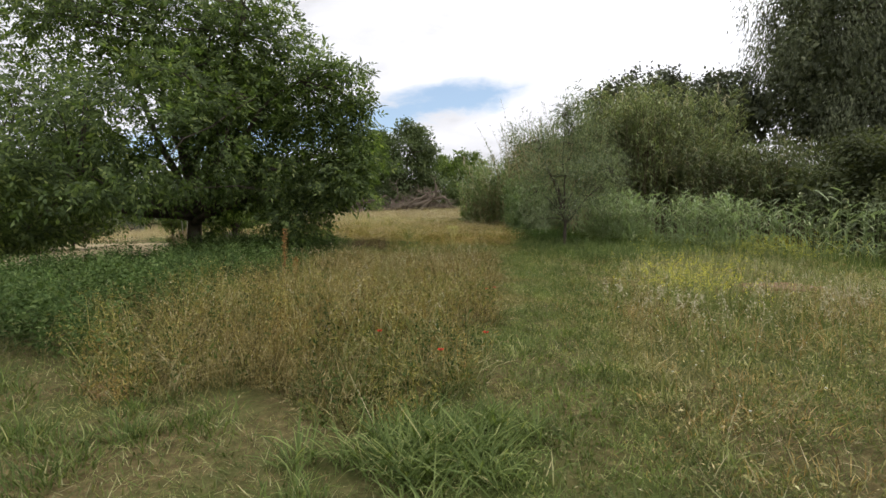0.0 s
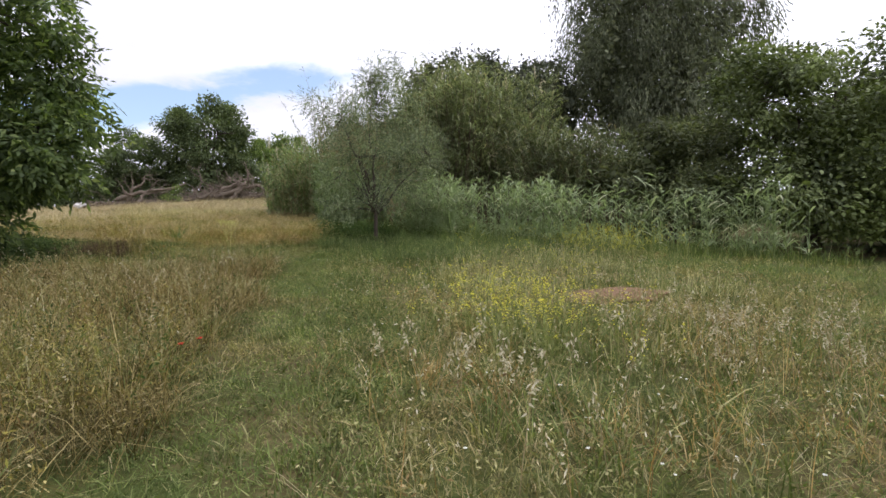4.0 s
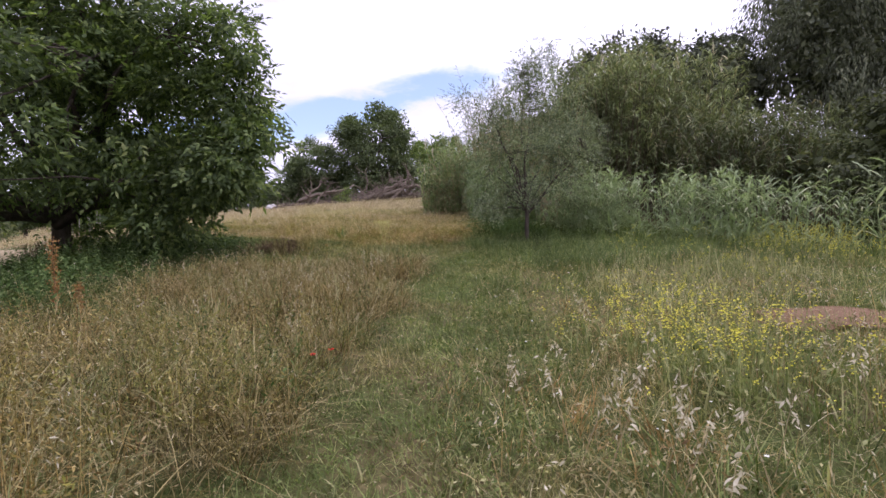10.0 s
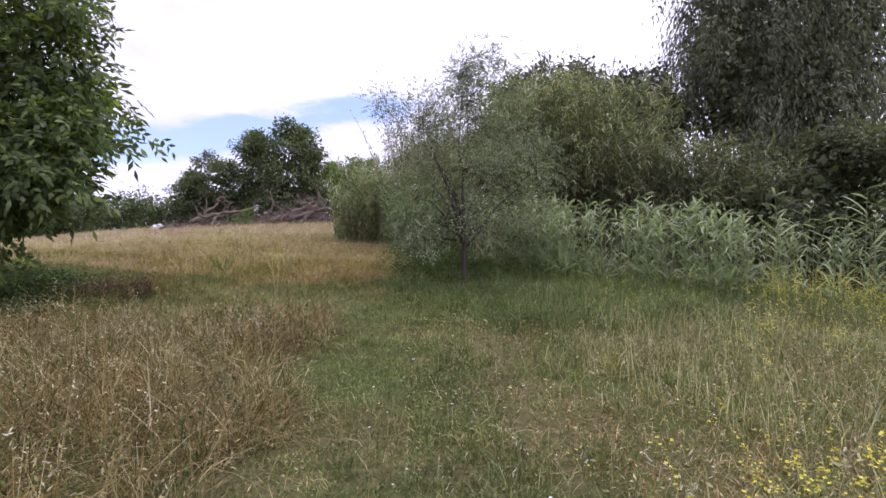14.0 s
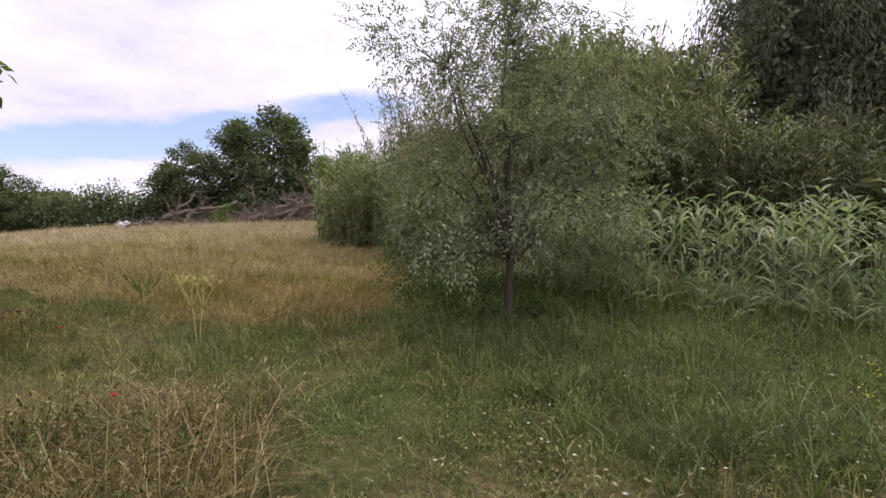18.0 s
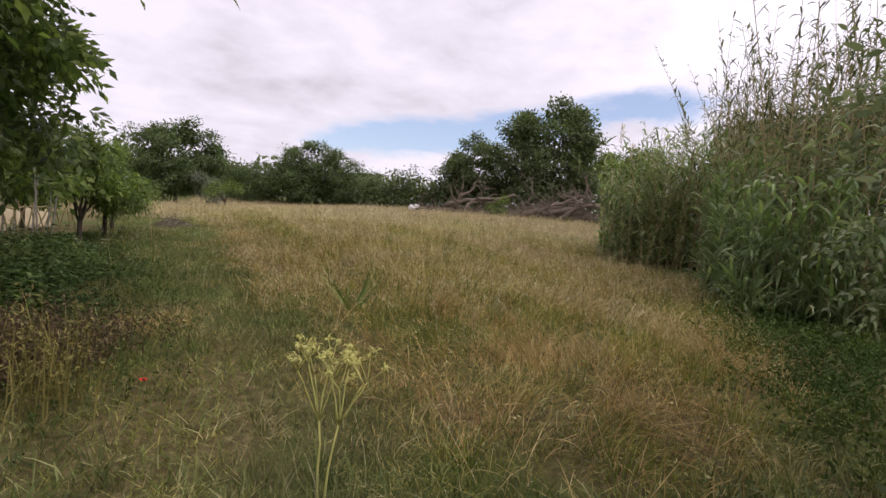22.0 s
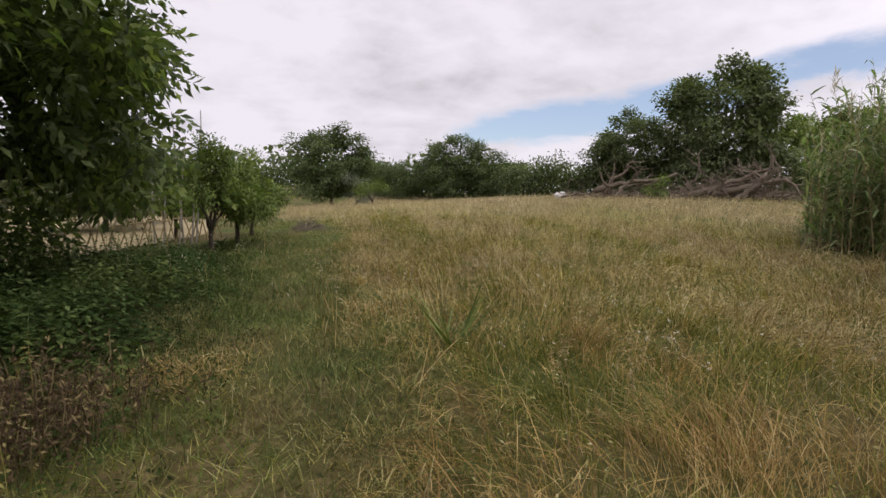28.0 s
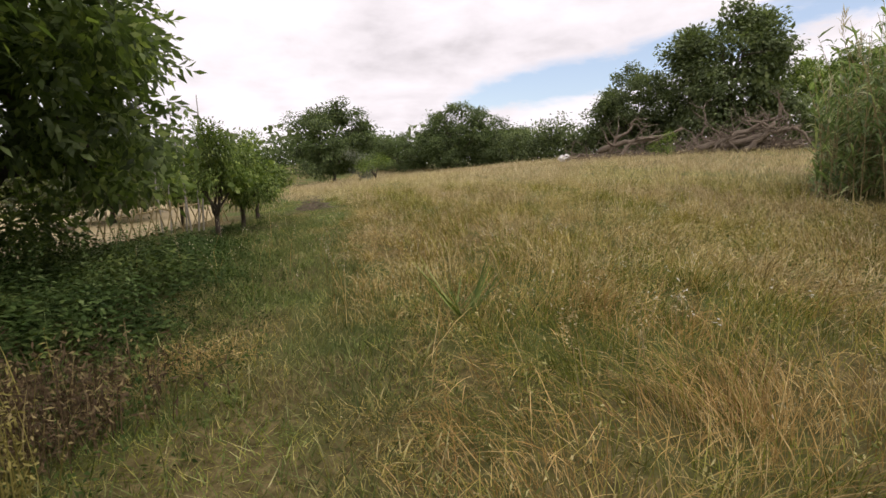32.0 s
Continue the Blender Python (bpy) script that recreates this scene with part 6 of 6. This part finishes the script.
def pale_umbels():
    """Pale green flower heads over the grass of the wide field."""
    heads, stems = Heap(), Heap()
    x, y = scatter(420, -8, 1.5, 18.8, 27, lambda x, y: (y > field_edge(x) + 0.6) & (patchy(x, y, 0.9, 0.6) + rng.normal(0, 0.6, len(x)) > 0.1))
    tip, _ = blades(stems, x, y, rng.uniform(0.4, 0.62, len(x)), 0.004, 0.15)
    for q in range(4):
        flower_heads(heads, tip + rng.normal(0, 0.016, tip.shape), rng.uniform(0.007, 0.013, len(x)), 5, 0.3)
    tagged(part("umbel_stems", stems, GREEN), "thin green stems in the wide field", "weeds", kind=STUFF)
    tagged(part("umbel_flowers", heads, WHITE_FLOWER), "small pale flower heads over the wide field", "flowers", kind=STUFF)


pale_umbels()


def oats():
    stems, husks = Heap(), Heap()
    x = np.concatenate([rng.uniform(1.6, 6.5, 170), rng.normal(4.8, 0.6, 70), rng.uniform(-4, 0.8, 220), rng.uniform(-7, 2, 260)])
    y = np.concatenate([rng.uniform(4, 9.5, 170), rng.normal(6.3, 0.7, 70), rng.uniform(4.5, 14, 220), rng.uniform(18.5, 27, 260)])
    k = (x > left_edge(y) + 1.2) | (x < left_edge(y) - 0.2) | (y > 18)
    x, y = x[k], y[k]
    n = len(x)
    tip, way = blades(stems, x, y, rng.uniform(0.35, 0.8, n), 0.004, rng.uniform(0.2, 0.6, n))
    way = unit(way)
    for q in range(7):
        p = tip - way * (0.02 + 0.025 * q) + rng.normal(0, 0.012, (n, 3))
        leaves(husks, p, rng.normal(0, 0.5, (n, 3)) + (0, 0, -0.8) + way * 0.4, rng.normal(size=(n, 3)), rng.uniform(0.018, 0.034, n), 0.008, True)
    tagged(part("oat_stems", stems, DRY), "thin dry stems of wild oats", "grass", kind=STUFF)
    tagged(part("oat_husks", husks, OAT), "pale nodding husks of wild oats", "grass", kind=STUFF)


oats()


def poppy(x, y, h):
    g = float(ground(x, y))
    root = thing("poppy", (x, y, g), "red poppy on a thin hairy stem in the grass", "flower", "poppies")
    st, pe, ce = Heap(), Heap(), Heap()
    tube(st, bent((0, 0, -0.02), (0.02, 0.01, h), 5, 0.05), np.full(5, 0.0025), 4)
    part("stem", st, GREEN, root)
    for q in range(4):
        pe = Heap()
        a = q * np.pi / 2 + 0.3
        leaves(pe, np.array([(0.02, 0.01, h)]), np.array([(np.cos(a), np.sin(a), 0.75)]), np.array([(0.0, 0, 1)]), 0.03, 0.036)
        part("petal", pe, POPPY, root)
    tube(ce, [(0.02, 0.01, h), (0.02, 0.01, h + 0.014)], [0.006, 0.007], 6)
    part("seed_head", ce, BARK, root)


for px, py in ((-0.55, 4.1), (0.3, 3.9), (-0.05, 3.5), (0.6, 7.4), (0.72, 7.5), (0.34, 13.83), (-1.19, 16.4)):
    poppy(px, py, 0.52 if py < 5 else 0.3 if py < 15 else 0.2)


def umbel():
    """Yellowing branched plant standing by the path."""
    x, y = 0.3, 16.07
    g = float(ground(x, y))
    root = thing("yellow_plant", (x, y, g), "yellow-green branching plant gone to seed", "plant")

    def stalk(a, b, r):
        h = Heap()
        tube(h, bent(a, b, 5, 0.05), np.linspace(r, r * 0.7, 5), 5)
        part("stalk", h, YSTEM, root, smooth=True)

    for foot, lean in ((-0.015, -0.05), (0.02, 0.05)):
        a = np.array([foot, 0.0, -0.03])
        b = np.array([lean, 0.0, 0.4])
        stalk(a, b, 0.0065)
        for q in range(5):
            az = q * 1.26 + 0.5 + lean * 8
            c = b + np.array([np.cos(az) * 0.085 + lean * 0.7, np.sin(az) * 0.085, 0.21 + rng.uniform(-0.02, 0.03)])
            stalk(b, c, 0.0042)
            for k in range(3):
                e = c + np.array([rng.normal(0, 0.05), rng.normal(0, 0.05), rng.uniform(0.06, 0.12)])
                stalk(c, e, 0.003)
                h = Heap()
                m = 13
                out = rng.normal(size=(m, 3)) + (0, 0, 0.5)
                straps(h, e + rng.normal(0, 0.008, (m, 3)), unit(out * (1, 1, 0.2)), rng.uniform(0.03, 0.06, m), 0.009, 0.7, 0.8)
                part("seed_head", h, YSTEM, root, kind=STUFF)


umbel()


def yellow_weeds():
    h = Heap()
    cx = np.concatenate([rng.normal(-1.6, 0.13, 60), rng.normal(-2.3, 0.2, 40), rng.normal(0.05, 0.1, 24)])
    cy = np.concatenate([rng.normal(16.15, 0.13, 60), rng.normal(16.2, 0.3, 40), rng.normal(13.6, 0.1, 24)])
    n = len(cx)
    tip, way = blades(h, cx, cy, rng.uniform(0.3, 0.7, n), 0.008, rng.uniform(0.05, 0.35, n))
    root = np.stack([cx, cy, ground(cx, cy)], -1)
    for q in range(12):
        s = rng.uniform(0.25, 1, (n, 1))
        leaves(h, root + (tip - root) * s, rng.normal(size=(n, 3)) + (0, 0, 0.3), rng.normal(size=(n, 3)), rng.uniform(0.02, 0.05, n), 0.011)
    tagged(part("yellowing_weeds", h, YWEED), "yellowing weeds at the edge of the nettles", "weeds", kind=STUFF)


yellow_weeds()


# ---- single plants and litter ----


def dock():
    """Rust-brown dried dock stalks at the edge of the nettles."""
    for x, y, hgt in ((-3.1, 9.8, 1.1), (-2.95, 9.95, 0.5)):
        g = float(ground(x, y))
        root = thing("dried_dock", (x, y, g), "rust-brown dried dock stalk standing by the nettles", "plant", "dock stalks")
        st, hd = Heap(), Heap()
        ln = bent((0, 0, -0.03), (0.05, 0.02, hgt), 7, 0.05)
        tube(st, ln, np.linspace(0.009, 0.004, 7), 5)
        part("stalk", st, RUST_STEM, root, smooth=True)
        m = 420
        s = rng.uniform(0.25, 1, m)
        p = np.stack([np.interp(s, np.linspace(0, 1, 7), ln[:, q]) for q in range(3)], -1) + rng.normal(0, 0.026, (m, 3))
        leaves(hd, p, rng.normal(size=(m, 3)), rng.normal(size=(m, 3)), 0.03, 0.02, False)
        part("seed_spike", hd, RUST, root, "rust-brown clustered seeds", kind=STUFF)


RUST = leaf_material("rust_seeds", [(0.0, (0.18, 0.09, 0.026)), (1.0, (0.38, 0.225, 0.075))], (1, 0.9, 0.7), rough=0.7, thin=0.15)
RUST_STEM = rough_material("rust_stem", [(0.3, (0.14, 0.07, 0.03)), (0.7, (0.30, 0.18, 0.09))], 9, 0.2, 0.7)
dock()


def oat_plant(x, y, hgt, lean, mat=None, size=1.0):
    g = float(ground(x, y))
    root = thing("wild_oat", (x, y, g), "tall wild oat with pale drooping husks", "grass", "wild oats")
    st = Heap()
    a = rng.uniform(0, 2 * np.pi)
    tip = np.array([np.cos(a) * lean, np.sin(a) * lean, hgt])
    ln = bent((0, 0, -0.02), tip, 7, 0.04, 0.06)
    tube(st, ln, np.linspace(0.003, 0.0012, 7), 4)
    part("stalk", st, CANE_STEM, root)
    hk = Heap()
    m = 16
    s = rng.uniform(0.62, 1, m)
    p = np.stack([np.interp(s, np.linspace(0, 1, 7), ln[:, q]) for q in range(3)], -1)
    d = rng.normal(0, 0.6, (m, 3)) + (0.3 * np.cos(a), 0.3 * np.sin(a), -0.7)
    p2 = p + unit(rng.normal(size=(m, 3))) * 0.03
    leaves(hk, p2, d, rng.normal(size=(m, 3)), rng.uniform(0.022, 0.036, m) * size, 0.009 * size)
    leaves(hk, p, p2 - p, rng.normal(size=(m, 3)), 0.03, 0.002)
    part("husk_spray", hk, mat or OAT, root, kind=STUFF)


for q in range(64):
    oat_plant(rng.normal(5.1, 0.9), rng.normal(6.0, 0.9), rng.uniform(0.3, 0.6), 0.16)
for q in range(18):
    oat_plant(rng.normal(2.75, 0.4), rng.normal(6.2, 0.45), rng.uniform(0.35, 0.6), 0.18, size=1.35)
for q in range(4):
    oat_plant(rng.normal(0.45, 0.12), rng.normal(11.8, 0.12), rng.uniform(0.5, 0.7), 0.15)
for q in range(7):
    oat_plant(rng.normal(0.2, 0.35), rng.normal(18.8, 0.4), rng.uniform(0.4, 0.6), 0.12, HEADS)


def blade_clump():
    h = Heap()
    x, y = -1.35, 19.3
    g = float(ground(x, y))
    n = 26
    at = np.stack([x + rng.normal(0, 0.04, n), y + rng.normal(0, 0.04, n), np.full(n, g)], -1)
    out = unit(np.stack([rng.normal(size=n), rng.normal(size=n), 0 * np.ones(n)], -1))
    straps(h, at, out, rng.uniform(0.4, 0.75, n), 0.02, rng.uniform(0.8, 1.0, n), rng.uniform(0.1, 0.5, n))
    tagged(part("reed_sprout", h, LUSH), "clump of pale green reed blades in the dry field", "plant")


blade_clump()


def twig_heap():
    """Brown heap of cut twigs beside the path."""
    x, y = -10.6, 25.6
    g = float(ground(x, y))
    root = thing("twig_heap", (x, y, g), "brown heap of cut twigs beside the path", "brushwood")
    for q in range(90):
        h = Heap()
        a = rng.uniform(0, 2 * np.pi)
        c = rng.normal(0, 0.28, 2)
        z = max(0.0, 0.5 - 0.9 * np.hypot(*c)) * rng.random()
        d = np.array([np.cos(a), np.sin(a), rng.uniform(-0.25, 0.5)]) * rng.uniform(0.25, 0.5)
        tube(h, bent((c[0] - d[0] / 2, c[1] - d[1] / 2, max(z - d[2] / 2, 0.01)), (c[0] + d[0] / 2, c[1] + d[1] / 2, z + abs(d[2]) / 2 + 0.02), 4, 0.12), np.linspace(0.012, 0.004, 4), 4)
        part("twig", h, DEADWOOD, root)


twig_heap()


def dead_weeds():
    """Dark withered stalks at the corner of the nettles."""
    st = Heap()
    n = 560
    x, y = np.minimum(rng.normal(-2.45, 0.42, n), -1.9 + rng.uniform(-0.2, 0.1, n)), rng.normal(16.5, 0.35, n)
    tip, _ = blades(st, x, y, rng.uniform(0.2, 0.52, n), 0.007, rng.uniform(0.05, 0.6, n))
    root = np.stack([x, y, ground(x, y)], -1)
    for q in range(8):
        s = rng.uniform(0.2, 1, (n, 1))
        leaves(st, root + (tip - root) * s, rng.normal(size=(n, 3)) - (0, 0, 0.5), rng.normal(size=(n, 3)), rng.uniform(0.03, 0.07, n), 0.014, False)
    tagged(part("withered_weeds", st, WITHERED), "dark brown withered weeds by the nettles", "weeds", kind=STUFF)
    st = Heap()
    x, y = scatter(60000, -5, 6.5, -0.8, 5.5, lambda x, y: (x > left_edge(y) + 1.0) & (y < 4.2) & (patchy(x, y, 1.7, 1.4) + rng.normal(0, 0.6, len(x)) > -0.2) | (x < left_edge(y) - 0.8) & (y < 3.9 - 0.3 * x) & (patchy(x, y, 1.5, 0.5) + rng.normal(0, 0.5, len(x)) > 0.2))
    blades(st, x, y, rng.uniform(0.03, 0.10, len(x)), 0.004, rng.uniform(1.0, 2.2, len(x)), seg=1)
    tagged(part("straw_litter", st, HAY), "brown cut straw lying on the mown edge", "grass", kind=STUFF)
    st = Heap()
    x, y = rng.normal(-2.8, 0.2, 300), rng.normal(4.35, 0.2, 300)
    straps(st, np.stack([x, y, ground(x, y)], -1), unit(np.stack([rng.normal(size=300), rng.normal(size=300), np.zeros(300)], -1)), rng.uniform(0.2, 0.4, 300), 0.005, 0.6, 0.7)
    tagged(part("hay_tuft", st, HAY), "reddish tuft of dead hay in the mown edge", "grass", kind=STUFF)


WITHERED = leaf_material("withered_weed", [(0.0, (0.05, 0.034, 0.019)), (0.7, (0.13, 0.09, 0.048)), (1.0, (0.28, 0.23, 0.10))], (1, 0.9, 0.7), rough=0.8, thin=0.15)
HAY = leaf_material("hay", [(0.0, (0.15, 0.09, 0.045)), (1.0, (0.38, 0.25, 0.13))], (1, 0.9, 0.7), rough=0.8, thin=0.2)
dead_weeds()
